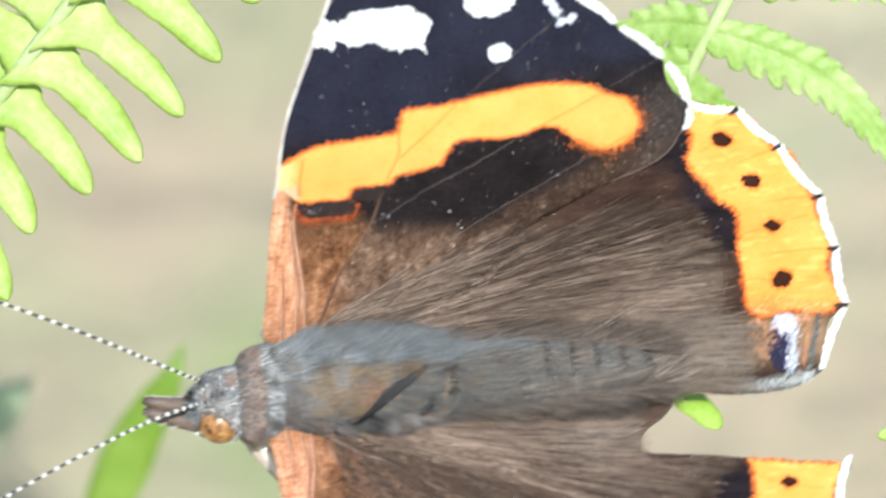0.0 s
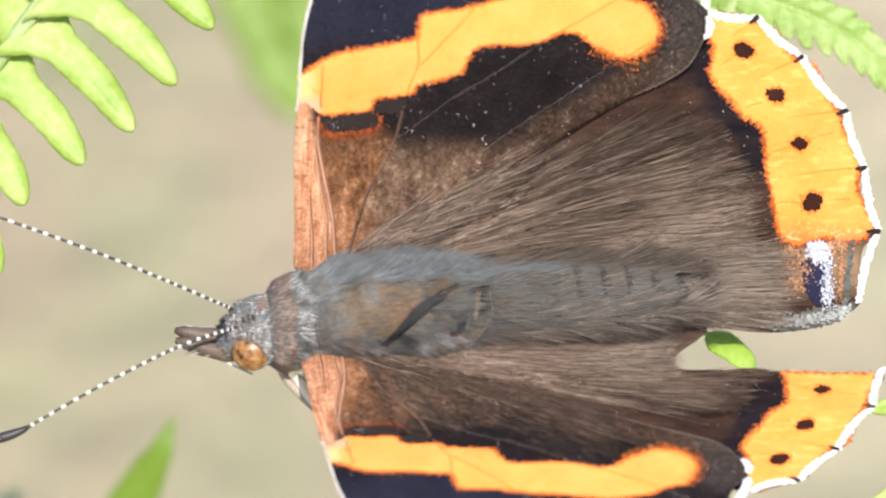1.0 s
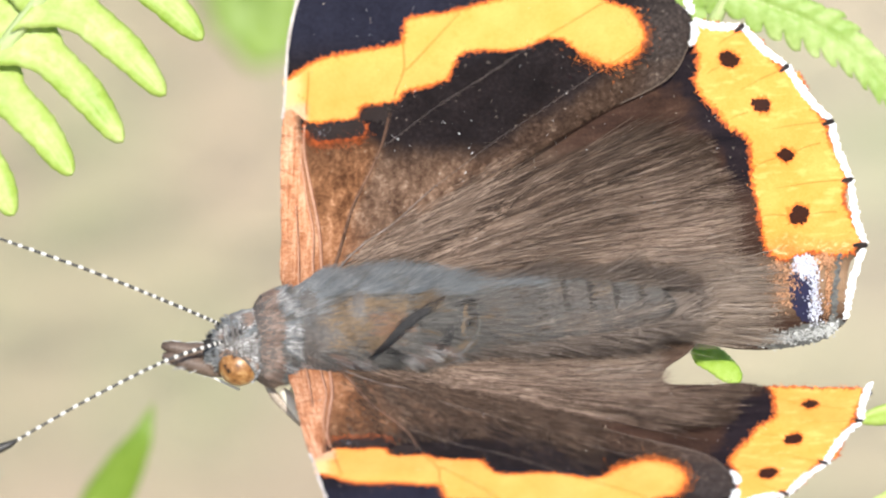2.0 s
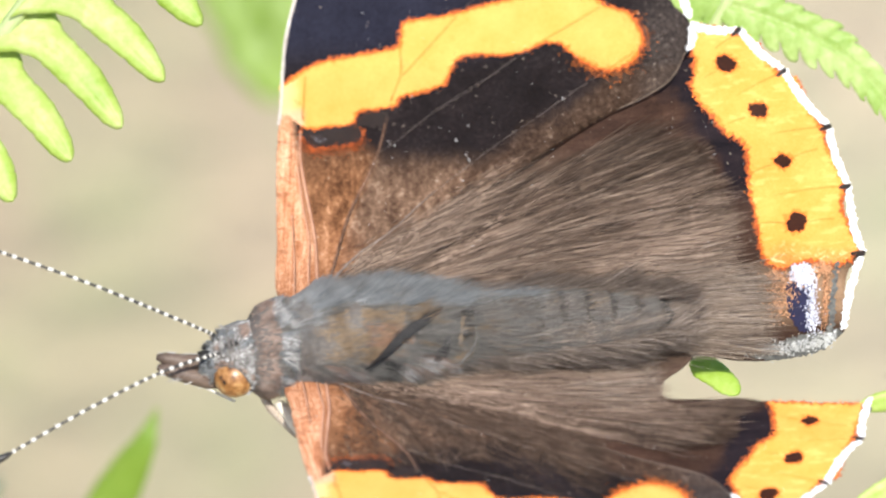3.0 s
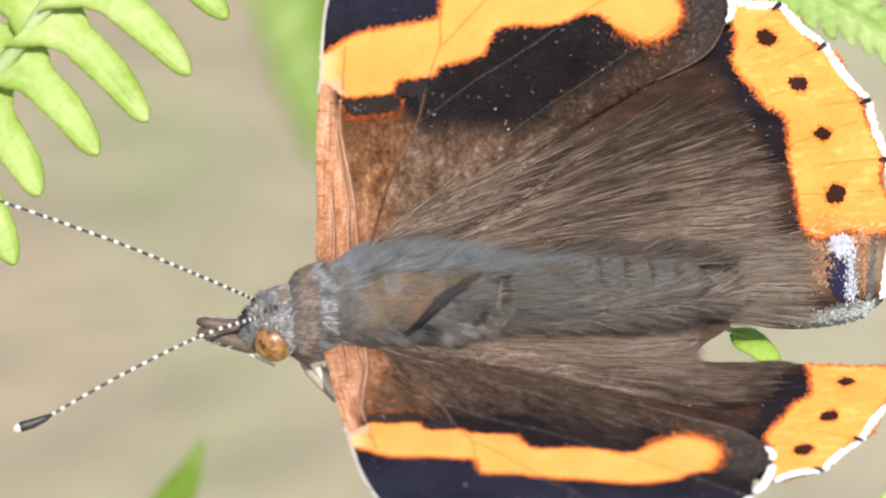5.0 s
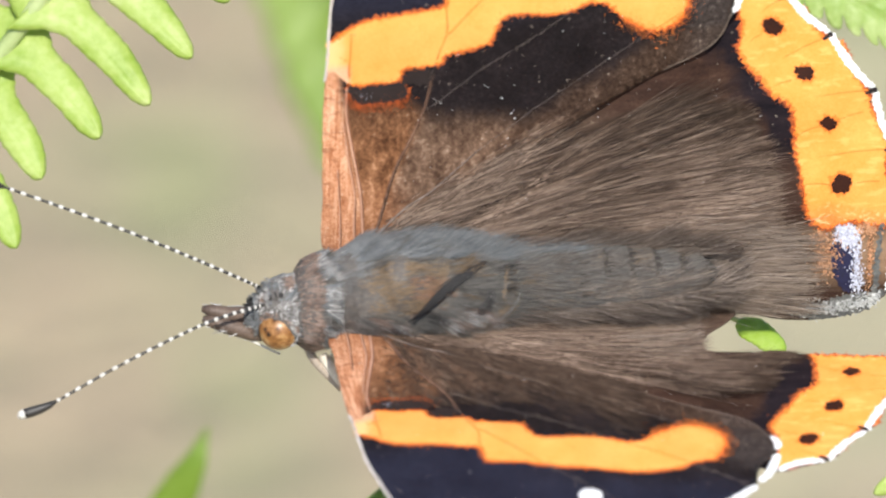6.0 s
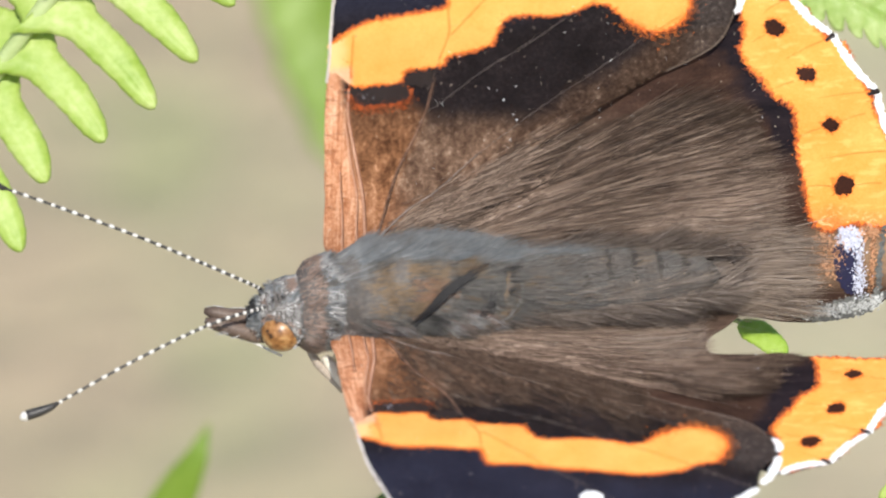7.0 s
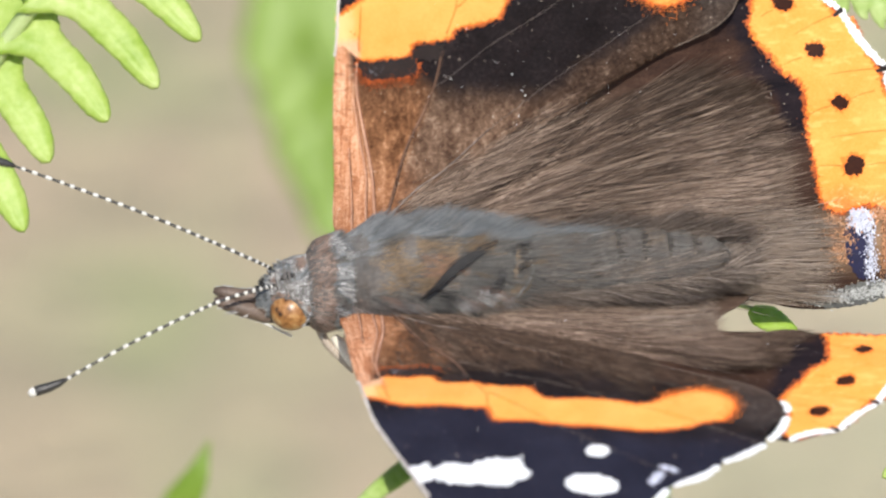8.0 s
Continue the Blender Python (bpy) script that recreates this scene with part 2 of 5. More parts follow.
def leaf_material(name, dark, mid, light, scale=1.0):
    n = Nodes(name, 0.48, 0.0, 0.5)
    slow, fine = n.noise(260.0 * scale, 4.0), n.noise(2200.0 * scale, 3.0)
    both = n.math("MULTIPLY_ADD", slow, 0.65, n.math("MULTIPLY", fine, 0.35))
    colour = n.ramp(both, (0.32, dark), (0.5, mid), (0.68, light))
    mat = n.done(colour, fine, 0.35, 0.08)
    clear = n.tree.nodes.new("ShaderNodeBsdfTranslucent")
    n.link(colour, clear.inputs["Color"])
    both_ways = n.tree.nodes.new("ShaderNodeMixShader")
    both_ways.inputs[0].default_value = 0.35
    end = n.tree.nodes["Material Output"]
    n.link(n.out.outputs[0], both_ways.inputs[1])
    n.link(clear.outputs[0], both_ways.inputs[2])
    n.link(both_ways.outputs[0], end.inputs["Surface"])
    return mat


def fur_skin(name):
    n = Nodes(name, 0.75, 0.0, 0.2)
    a, b = n.noise(520.0, 3.0), n.noise(3500.0, 3.0)
    both = n.math("MULTIPLY_ADD", a, 0.6, n.math("MULTIPLY", b, 0.4))
    return n.done(n.ramp(both, (0.35, (0.06, 0.055, 0.052)), (0.55, (0.12, 0.108, 0.10)), (0.7, (0.17, 0.145, 0.12))), b, 0.6, 0.1)


FOREWING = forewing_material("forewing_scales")
HINDWING = hindwing_material("hindwing_scales")
def border_material(name):
    """Orange that reddens towards the inner corner, with pale scribbles there."""
    n = Nodes(name, 0.6, 0.0, 0.2)
    grain = n.noise(9000.0, 2.0, 0.7)
    slow = n.noise(450.0, 3.0)
    both = n.math("MULTIPLY_ADD", slow, 0.5, n.math("MULTIPLY", grain, 0.5))
    a, b = n.span()
    c = n.ramp(both, (0.3, (0.91, 0.275, 0.04)), (0.7, (0.96, 0.40, 0.10)))
    low = n.ease(n.math("MULTIPLY_ADD", slow, 2.4, b), 4.6, 2.6)
    wisp = n.ease(n.noise(1700.0, 3.0, 0.6, distort=1.5), 0.54, 0.62)
    red = n.mix(wisp, n.ramp(both, (0.35, (0.80, 0.17, 0.03)), (0.65, (0.93, 0.32, 0.10))), (0.95, 0.60, 0.30))
    scribble = n.ease(n.noise(1500.0, 3.0, 0.6, (0.5, 1.6, 1.0)), 0.54, 0.66)
    c = n.mix(n.math("MULTIPLY", scribble, 0.4), c, (0.97, 0.52, 0.17))
    return n.done(n.mix(low, c, red), grain, 0.5, 0.03)


BORDER = border_material("border_orange_scales")
def band_material(name):
    """Bright orange, paling to straw where the band meets the leading edge."""
    n = Nodes(name, 0.6, 0.0, 0.2)
    grain, slow = n.noise(9000.0, 2.0, 0.7), n.noise(450.0, 3.0)
    both = n.math("MULTIPLY_ADD", slow, 0.5, n.math("MULTIPLY", grain, 0.5))
    a, b = n.span()
    c = n.ramp(both, (0.3, (0.93, 0.31, 0.055)), (0.7, (0.97, 0.43, 0.12)))
    wave = n.math("MULTIPLY_ADD", slow, 1.6, a)
    c = n.mix(n.math("MULTIPLY", n.ease(wave, -9.0, -9.9), 0.75), c, (0.96, 0.60, 0.27))
    low = n.math("ADD", n.math("MULTIPLY_ADD", slow, 1.2, b), n.math("MULTIPLY", grain, 0.5))
    salmon = n.ramp(both, (0.35, (0.66, 0.33, 0.17)), (0.65, (0.90, 0.58, 0.38)))
    c = n.mix(n.math("MULTIPLY", n.ease(low, 13.7, 13.0), n.ease(a, -9.6, -10.0)), c, salmon)
    return n.done(c, grain, 0.5, 0.03)


BAND_ORANGE = band_material("band_orange_scales")
DEEP = scaly("deep_orange_scales", (0.80, 0.165, 0.022), (0.93, 0.28, 0.05), 0.6, 0.2)
RUST = scaly("rust_scales", (0.23, 0.048, 0.015), (0.58, 0.14, 0.038), 0.6, 0.2)
WHITE = scaly("white_scales", (0.78, 0.78, 0.80), (0.95, 0.95, 0.95), 0.6, 0.3)
LILAC = scaly("lilac_scales", (0.36, 0.37, 0.47), (0.72, 0.73, 0.82), 0.5, 0.3)
TAN = scaly("tan_scales", (0.34, 0.16, 0.08), (0.66, 0.36, 0.20), 0.6, 0.2)
BLACK = scaly("black_scales", (0.008, 0.006, 0.006), (0.035, 0.025, 0.025), 0.5, 0.3)
NAVY = scaly("navy_scales", (0.005, 0.005, 0.018), (0.016, 0.016, 0.07), 0.5, 0.5)
GREY = scaly("grey_scales", (0.02, 0.02, 0.022), (0.20, 0.20, 0.19), 0.6, 0.3, fine=2600.0)
PALE_GREY = scaly("pale_grey_scales", (0.20, 0.20, 0.20), (0.62, 0.62, 0.60), 0.6, 0.3, fine=4000.0)
DOT = scaly("dot_brown_black", (0.008, 0.003, 0.0025), (0.055, 0.014, 0.006), 0.6, 0.2)
VEIN = scaly("vein_brown", (0.012, 0.009, 0.008), (0.34, 0.28, 0.25), 0.45, 0.4, fine=1500.0)
SALMON = scaly("salmon_vein", (0.34, 0.15, 0.085), (0.76, 0.46, 0.33), 0.5, 0.3)
VEIN_SHADE = scaly("vein_shade_rust", (0.10, 0.045, 0.025), (0.30, 0.14, 0.08), 0.6, 0.2)
ROOT_VEIN = scaly("root_vein_brown", (0.045, 0.022, 0.014), (0.30, 0.17, 0.115), 0.45, 0.3, fine=1800.0)
RIM = scaly("hind_rim_brown", (0.10, 0.068, 0.05), (0.30, 0.235, 0.185), 0.5, 0.3, fine=2500.0)
DARK_VEIN_SHADE = scaly("dark_vein_shade", (0.03, 0.016, 0.011), (0.13, 0.075, 0.05), 0.45, 0.3)
FUR = fur_skin("body_down")
DULL = scaly("abdomen_brown", (0.025, 0.021, 0.019), (0.08, 0.068, 0.058), 0.8, 0.1)
UMBER_HAIR = hair_material("umber_hair", (0.0, (0.014, 0.009, 0.006)), (0.5, (0.050, 0.031, 0.021)), (0.85, (0.105, 0.067, 0.047)), (1.0, (0.20, 0.145, 0.11)))
ABDOMEN_HAIR = hair_material("abdomen_hair", (0.0, (0.065, 0.055, 0.049)), (0.6, (0.125, 0.106, 0.094)), (1.0, (0.22, 0.19, 0.165)))
WING_HAIR = hair_material("wing_hair", (0.0, (0.026, 0.015, 0.010)), (0.3, (0.115, 0.076, 0.055)), (0.75, (0.235, 0.165, 0.125)), (1.0, (0.42, 0.315, 0.245)))
FLANK_HAIR = hair_material("flank_hair", (0.0, (0.055, 0.041, 0.033)), (0.3, (0.13, 0.10, 0.081)), (0.75, (0.235, 0.185, 0.153)), (1.0, (0.42, 0.345, 0.29)))
TAIL_HAIR = hair_material("tail_hair", (0.0, (0.05, 0.036, 0.028)), (0.3, (0.16, 0.12, 0.095)), (0.75, (0.27, 0.205, 0.16)), (1.0, (0.43, 0.35, 0.29)))
BODY_HAIR = hair_material("body_hair", (0.0, (0.07, 0.065, 0.06)), (0.6, (0.128, 0.119, 0.11)), (1.0, (0.24, 0.222, 0.205)))
SLATE_HAIR = hair_material("slate_hair", (0.0, (0.11, 0.118, 0.125)), (0.6, (0.175, 0.185, 0.192)), (1.0, (0.27, 0.275, 0.28)))
RUSTY_HAIR = hair_material("rusty_hair", (0.0, (0.16, 0.085, 0.05)), (0.6, (0.24, 0.135, 0.085)), (1.0, (0.33, 0.20, 0.135)))
PALE_HAIR = hair_material("pale_hair", (0.0, (0.23, 0.22, 0.215)), (0.6, (0.35, 0.335, 0.325)), (1.0, (0.60, 0.58, 0.56)))
PINK_HAIR = hair_material("pinkish_hair", (0.0, (0.13, 0.085, 0.065)), (0.6, (0.24, 0.165, 0.135)), (1.0, (0.38, 0.28, 0.23)))
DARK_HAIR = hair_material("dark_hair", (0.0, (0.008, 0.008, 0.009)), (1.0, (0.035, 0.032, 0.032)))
TAWNY_HAIR = hair_material("tawny_hair", (0.0, (0.12, 0.085, 0.05)), (0.6, (0.19, 0.13, 0.08)), (1.0, (0.27, 0.19, 0.125)))
FERN = leaf_material("fern_green", (0.28, 0.43, 0.04), (0.43, 0.555, 0.125), (0.58, 0.66, 0.26))
PALE_FERN = leaf_material("pale_fern_green", (0.24, 0.40, 0.055), (0.38, 0.52, 0.145), (0.55, 0.65, 0.28))
FERN_RIB = leaf_material("fern_rib", (0.46, 0.56, 0.22), (0.56, 0.66, 0.30), (0.66, 0.74, 0.40))
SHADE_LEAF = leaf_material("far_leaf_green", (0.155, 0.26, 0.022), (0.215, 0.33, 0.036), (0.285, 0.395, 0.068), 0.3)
PERCH_LEAF = leaf_material("perch_leaf_green", (0.25, 0.42, 0.03), (0.37, 0.54, 0.07), (0.50, 0.65, 0.17))
PALE_LEAF = leaf_material("pale_leaf_green", (0.36, 0.43, 0.24), (0.41, 0.48, 0.29), (0.46, 0.52, 0.33), 0.3)


# ---- mesh helpers, all in millimetres ----
def shape(name, verts, faces, material, parent=None, label="", smooth=True, scale=MM):
    me = bpy.data.meshes.new(name)
    me.from_pydata([tuple(c * scale for c in v) for v in verts], [], faces)
    me.validate()
    me.materials.append(material)
    if smooth:
        me.polygons.foreach_set("use_smooth", [True] * len(me.polygons))
    ob = new(name, me)
    if parent is not None:
        ob.parent = parent
    return tagged(ob, label)


def spline(points, step, closed=False):
    """A rounded line through control points, resampled at about that step."""
    pts = [Vector(p) for p in points]
    n = len(pts)
    out = []
    for i in range(n if closed else n - 1):
        p0, p1 = pts[(i - 1) % n] if closed or i > 0 else pts[i], pts[i]
        p2 = pts[(i + 1) % n]
        p3 = pts[(i + 2) % n] if closed or i + 2 < n else p2
        k = max(1, round((p2 - p1).length / step))
        for j in range(k):
            t = j / k
            out.append(0.5 * (2 * p1 + (p2 - p0) * t + (2 * p0 - 5 * p1 + 4 * p2 - p3) * t * t + (3 * p1 - p0 - 3 * p2 + p3) * t ** 3))
    if not closed:
        out.append(pts[-1])
    return out


def inside(p, ring):
    hit = False
    for (x0, y0), (x1, y1) in zip(ring, ring[1:] + ring[:1]):
        if (y0 > p[1]) != (y1 > p[1]) and p[0] < (x1 - x0) * (p[1] - y0) / (y1 - y0) + x0:
            hit = not hit
    return hit


def ragged(ring, amount, seed, fine=4.5):
    """Pushes a closed outline in and out, as rows of scales leave it."""
    out = []
    n = len(ring)
    for i, p in enumerate(ring):
        t = ring[(i + 1) % n] - ring[i - 1]
        side = Vector((t.y, -t.x)).normalized() if t.length else Vector((0, 0))
        q = Vector((p.x * fine, p.y * fine, seed * 7.1))
        w = noise.noise(q) * 0.6 + noise.noise(q * 3.1) * 0.55 + random.uniform(-0.3, 0.3)
        out.append(p + side * amount * w)
    return out


def sheet(ring, height, lift=0.0, grid=0.5):
    """Triangles filling a closed outline, laid on the height field."""
    ring = [(p[0], p[1]) for p in ring]
    x0, x1 = min(p[0] for p in ring), max(p[0] for p in ring)
    y0, y1 = min(p[1] for p in ring), max(p[1] for p in ring)
    pts = [Vector(p) for p in ring]
    for i in range(int((x1 - x0) / grid)):
        for j in range(int((y1 - y0) / grid)):
            p = (x0 + (i + 0.5) * grid + random.uniform(-0.1, 0.1) * grid, y0 + (j + 0.5 + 0.5 * (i % 2)) * grid)
            if inside(p, ring):
                pts.append(Vector(p))
    n = len(ring)
    v, _, f, *_ = delaunay_2d_cdt(pts, [], [list(range(n))], 1, 1e-5)
    return [(p.x, p.y, height(p.x, p.y) + lift) for p in v], [list(q) for q in f]


def tube(path, radii, sides=6, cap=True):
    pts = [Vector(p) for p in path]
    verts, faces = [], []
    up = Vector((0.13, 0.21, 0.97))
    for i, p in enumerate(pts):
        t = (pts[min(i + 1, len(pts) - 1)] - pts[max(i - 1, 0)]).normalized()
        s = t.cross(up).normalized()
        b = s.cross(t)
        r = radii[i] if isinstance(radii, (list, tuple)) else radii
        for k in range(sides):
            a = 2 * math.pi * k / sides
            verts.append(p + (s * math.cos(a) + b * math.sin(a)) * r)
    for i in range(len(pts) - 1):
        for k in range(sides):
            j = (k + 1) % sides
            faces.append((i * sides + k, i * sides + j, (i + 1) * sides + j, (i + 1) * sides + k))
    if cap:
        faces.append(tuple(range(sides))[::-1])
        faces.append(tuple((len(pts) - 1) * sides + k for k in range(sides)))
    return verts, faces


def lathe(stations, sides=28, bulge=None):
    """Rings along x: (x, centre y, centre z, half width, half height)."""
    verts, faces = [], []
    for x, cy, cz, ry, rz in stations:
        for k in range(sides):
            a = 2 * math.pi * k / sides
            f = bulge(x, a) if bulge else 1.0
            verts.append((x, cy + ry * f * math.cos(a), cz + rz * f * math.sin(a)))
    for i in range(len(stations) - 1):
        for k in range(sides):
            j = (k + 1) % sides
            faces.append((i * sides + k, (i + 1) * sides + k, (i + 1) * sides + j, i * sides + j))
    faces.append(tuple(range(sides)))
    faces.append(tuple((len(stations) - 1) * sides + k for k in range(sides))[::-1])
    return verts, faces


def smooth_rows(rows, steps):
    out = []
    for i in range(len(rows) - 1):
        for j in range(steps):
            t = j / steps
            t = t * t * (3 - 2 * t) * 0.5 + t * 0.5
            out.append(tuple(a + (b - a) * t for a, b in zip(rows[i], rows[i + 1])))
    out.append(rows[-1])
    return out


def strands(makers):
    """Many fine tapered hairs in one mesh: each is (root, way, normal, length, width, bend)."""
    verts, faces = [], []
    for root, way, normal, length, width, bend in makers:
        side = way.cross(normal).normalized()
        k = len(verts)
        for i, w in ((0, 1.0), (0.4, 0.9), (0.75, 0.6)):
            p = root + way * length * i + bend * (i * i)
            verts += [p + side * width * w, p + normal * width * w, p - side * width * w]
        verts.append(root + way * length + bend)
        for r in (0, 3):
            for c in (0, 1):
                faces.append((k + r + c, k + r + c + 1, k + r + c + 4, k + r + c + 3))
        faces += [(k + 6, k + 7, k + 9), (k + 7, k + 8, k + 9)]
    return verts, faces


# ---- the ground far behind ----
def ground():
    n = Nodes("dry_grass_ground", 0.9, 0.0, 0.2)
    a, b, c = n.noise(2.6, 3.0), n.noise(70.0, 5.0), n.noise(17.0, 2.0, 0.5)
    both = n.math("MULTIPLY_ADD", c, 0.62, n.math("MULTIPLY_ADD", a, 0.18, n.math("MULTIPLY", b, 0.2)))
    cover = n.ramp(both, (0.36, (0.33, 0.36, 0.185)), (0.46, (0.418, 0.384, 0.252)), (0.58, (0.47, 0.38, 0.275)))
    # a paler dry patch, about a hand and a half wide, in the greener cover
    axes = n.node("ShaderNodeSeparateXYZ")
    n.link(n.coords(), axes.inputs[0])
    across = n.math("POWER", n.math("ABSOLUTE", n.math("SUBTRACT", axes.outputs[0], 0.15)), 2.0)
    ahead = n.math("POWER", n.math("ABSOLUTE", n.math("SUBTRACT", axes.outputs[1], 0.66)), 2.0)
    away = n.math("SQRT", n.math("ADD", across, ahead))
    dry = n.ease(n.math("MULTIPLY_ADD", c, 0.12, away), 0.27, 0.07)
    cover = n.mix(dry, n.mix(1.0, cover, (0.825, 0.80, 0.765), "MULTIPLY"), n.mix(0.06, cover, (0.72, 0.62, 0.50)))
    mat = n.done(cover, b, 0.6, 30.0)
    verts, faces = [], []
    edges = [-400, -60, -12, -4, *[x * 0.25 for x in range(-8, 9)], 4, 12, 60, 400]
    m = len(edges)
    for y in edges:
        for x in edges:
            verts.append((x, y, 0.03 * noise.noise((x * 1.7, y * 1.7, 0)) if abs(x) < 12 and abs(y) < 12 else 0.0))
    for j in range(m - 1):
        for i in range(m - 1):
            faces.append((j * m + i, j * m + i + 1, (j + 1) * m + i + 1, (j + 1) * m + i))
    ob = shape("ground", verts, faces, mat, scale=1.0)
    tagged(ob, "pale dry grass ground far out of focus", "ground", kind="structure")


ground()

# ---- the butterfly ----
FORE_OUTLINE = [(-10.9, 0.6), (-11.1, 4.4), (-11.2, 8.5), (-11.05, 13), (-10.8, 17.1), (-9.7, 21.7), (-8.7, 25.5), (-7.5, 28.3), (-5.6, 30.3), (-3.4, 31.1),
                (-0.8, 30.3), (1.2, 28.2), (2.5, 26.5), (3.8, 25.0), (5.1, 23.7), (6.6, 22.6), (7.1, 21.9), (8.1, 20.9), (9.3, 20.1), (9.7, 19.3), (9.9, 18.2), (10.4, 17.2), (11.2, 16.2), (11.1, 14.4),
                (10.4, 12.8), (9.2, 11.9), (6.5, 10.7), (3.8, 9.1), (1.0, 7.4), (-1.9, 5.4), (-4.7, 3.5), (-7.2, 1.4), (-8.4, 0.1)]
BAND = [(-11.15, 14.15), (-10.75, 14.2), (-9.5, 15.1), (-7.7, 15.6), (-5.0, 16.0), (-4.6, 16.7), (-4.3, 17.6), (-1.8, 17.9), (0.3, 18.4), (2.6, 18.7), (5.5, 18.4), (6.7, 17.6), (7.8, 17.0), (8.5, 15.7), (8.3, 14.5), (7.3, 13.8), (6.2, 13.9),
        (4.9, 14.8), (4.3, 15.5), (3.3, 15.8), (1.5, 15.2), (-0.6, 15.4), (-1.7, 15.0), (-2.4, 13.6), (-4.5, 13.1), (-4.9, 12.6), (-5.9, 12.3), (-6.6, 12.35), (-7.0, 12.2), (-7.05, 11.75), (-7.3, 11.55), (-8.3, 11.4), (-9.2, 11.35), (-9.8, 11.4), (-10.3, 11.75), (-10.75, 12.1), (-11.15, 12.3)]
# where the band runs out into the salmon leading edge it has no red rim
BAND_RED = [(-10.9, 13.9) if p[0] < -11 and p[1] > 13 else (-10.6, 13.2) if p[0] < -10.5 and p[1] < 13 else (-9.8, 12.5) if p == (-10.3, 11.75) else p for p in BAND]
CELL_BAR = [(-9.85, 11.4), (-9.25, 11.25), (-8.49, 11.3), (-7.72, 11.4), (-7.1, 11.5), (-6.8, 11.19), (-6.6, 10.75), (-6.94, 10.4), (-7.7, 10.29), (-8.61, 10.15), (-9.22, 10.17), (-9.6, 10.47), (-9.83, 10.94)]
BAR_STEP = [(-6.95, 12.1), (-6.9, 11.6), (-6.5, 11.2), (-5.75, 11.15), (-5.4, 11.6), (-5.45, 12.2), (-6.2, 12.25)]
WHITE_BAR = [(-9.6, 22.1), (-9.1, 24.0), (-8.2, 23.8), (-7.1, 24.5), (-4.8, 24.7), (-3.9, 24.3), (-3.05, 23.6), (-3.4, 22.5), (-3.3, 21.4), (-4.0, 21.8), (-5.0, 21.6), (-6.5, 22.3), (-7.3, 22.0), (-8.1, 22.4), (-8.4, 21.8), (-9.0, 22.0)]
HIND_OUTLINE = [(-5.4, 0.0), (-3.7, 5.0), (0.7, 8.8), (5.1, 12.3), (8.6, 14.8), (11.5, 15.95), (12.8, 15.8), (14.2, 15.55), (15.0, 14.9), (15.5, 14.0), (16.7, 13.2), (17.4, 12.4), (18.0, 11.3), (19.2, 9.9), (19.0, 9.1), (19.5, 8.1), (20.4, 6.4), (20.1, 5.7), (20.1, 4.7), (21.3, 2.3), (20.5, 1.3), (20.3, -0.1)]
HIND_INNER = [(20.5, -1.3), (20.3, -2.5), (18.7, -3.7), (16.5, -4.1), (14.3, -4.0), (12.1, -3.4), (9.2, -2.6), (6.1, -2.2), (1.7, -2.0), (-3.3, -1.8)]
HIND_BORDER = [(11.44, 15.7), (11.8, 13.8), (11.7, 12.2), (12.8, 10.7), (13.6, 9.7), (14.6, 8.9), (14.9, 6.3), (15.4, 4.0), (15.7, 2.4), (16.6, 1.6), (18.2, 2.0), (19.5, 1.6), (20.5, 1.85), (21.01, 2.7), (20.32, 4.27), (19.92, 5.33), (20.11, 6.5), (19.39, 8.09), (18.83, 9.68), (17.87, 11.37), (17.32, 12.6), (16.12, 13.31), (15.0, 14.72), (13.88, 15.48)]
EYE_PATCH = [(17.15, 0.9), (17.9, 1.0), (18.4, 0.6), (18.35, -0.9), (18.4, -2.2), (17.8, -2.2), (17.25, -1.2), (17.05, 0.0)]
# The other hindwing is folded under along its inner edge
HIND_FOLDED = [(20.2, 7.0), (17.5, 6.4), (14.9, 5.9), (11.9, 5.3), (9.6, 4.9), (9.2, 4.2), (9.6, 3.2), (10.8, 2.2), (11.3, 0.8), (8.0, -0.2), (1.7, -0.8), (-3.3, -0.8)]


def fore_height(a, b):
    return 0.5 * math.sin(b / 31 * math.pi) - 0.010 * (a + 4) ** 2 * 0.4 + 0.05 * math.sin(math.atan2(a + 8, b + 2) * 34) * min(1, b / 8)


def hind_height(a, b):
    near = max(0.0, min(1.0, (0.764 * (b - 3.2) - 0.645 * (a + 1.5) + 4.0) / 4.0))
    tail = max(0.0, min(1.0, (a - 6.0) / 6.0))
    lift = 1.12 * near * near * (3 - 2 * near) * (1 - tail * tail * (3 - 2 * tail))
    return lift + 0.35 * math.sin((a + 4) / 24 * math.pi) - 0.006 * (b - 6) ** 2 + 0.08 * math.sin(math.atan2(b + 3, a + 9) * 30) * min(1, max(0, a + 4) / 10)


def wing_piece(name, outline, height, lift, material, parent, side, label="", rag=0.0, seed=1, step=0.22, grid=0.6, grow=0.0):
    ring = spline([(*p, 0) for p in outline], step, True)
    ring = [Vector((p.x, p.y)) for p in ring]
    if grow:
        n = len(ring)
        turn = 1 if sum(ring[i - 1].x * ring[i].y - ring[i].x * ring[i - 1].y for i in range(n)) > 0 else -1
        ways = [ring[(i + 2) % n] - ring[i - 2] for i in range(n)]
        ring = [q + Vector((w.y, -w.x)).normalized() * turn * grow for q, w in zip(ring, ways)]
    if rag:
        ring = ragged(ring, rag, seed)
    v, f = sheet(ring, height, lift, grid)
    if side < 0:
        v, f = [(x, -y, z) for x, y, z in v], [q[::-1] for q in f]
    return shape(name, v, f, material, parent, label)


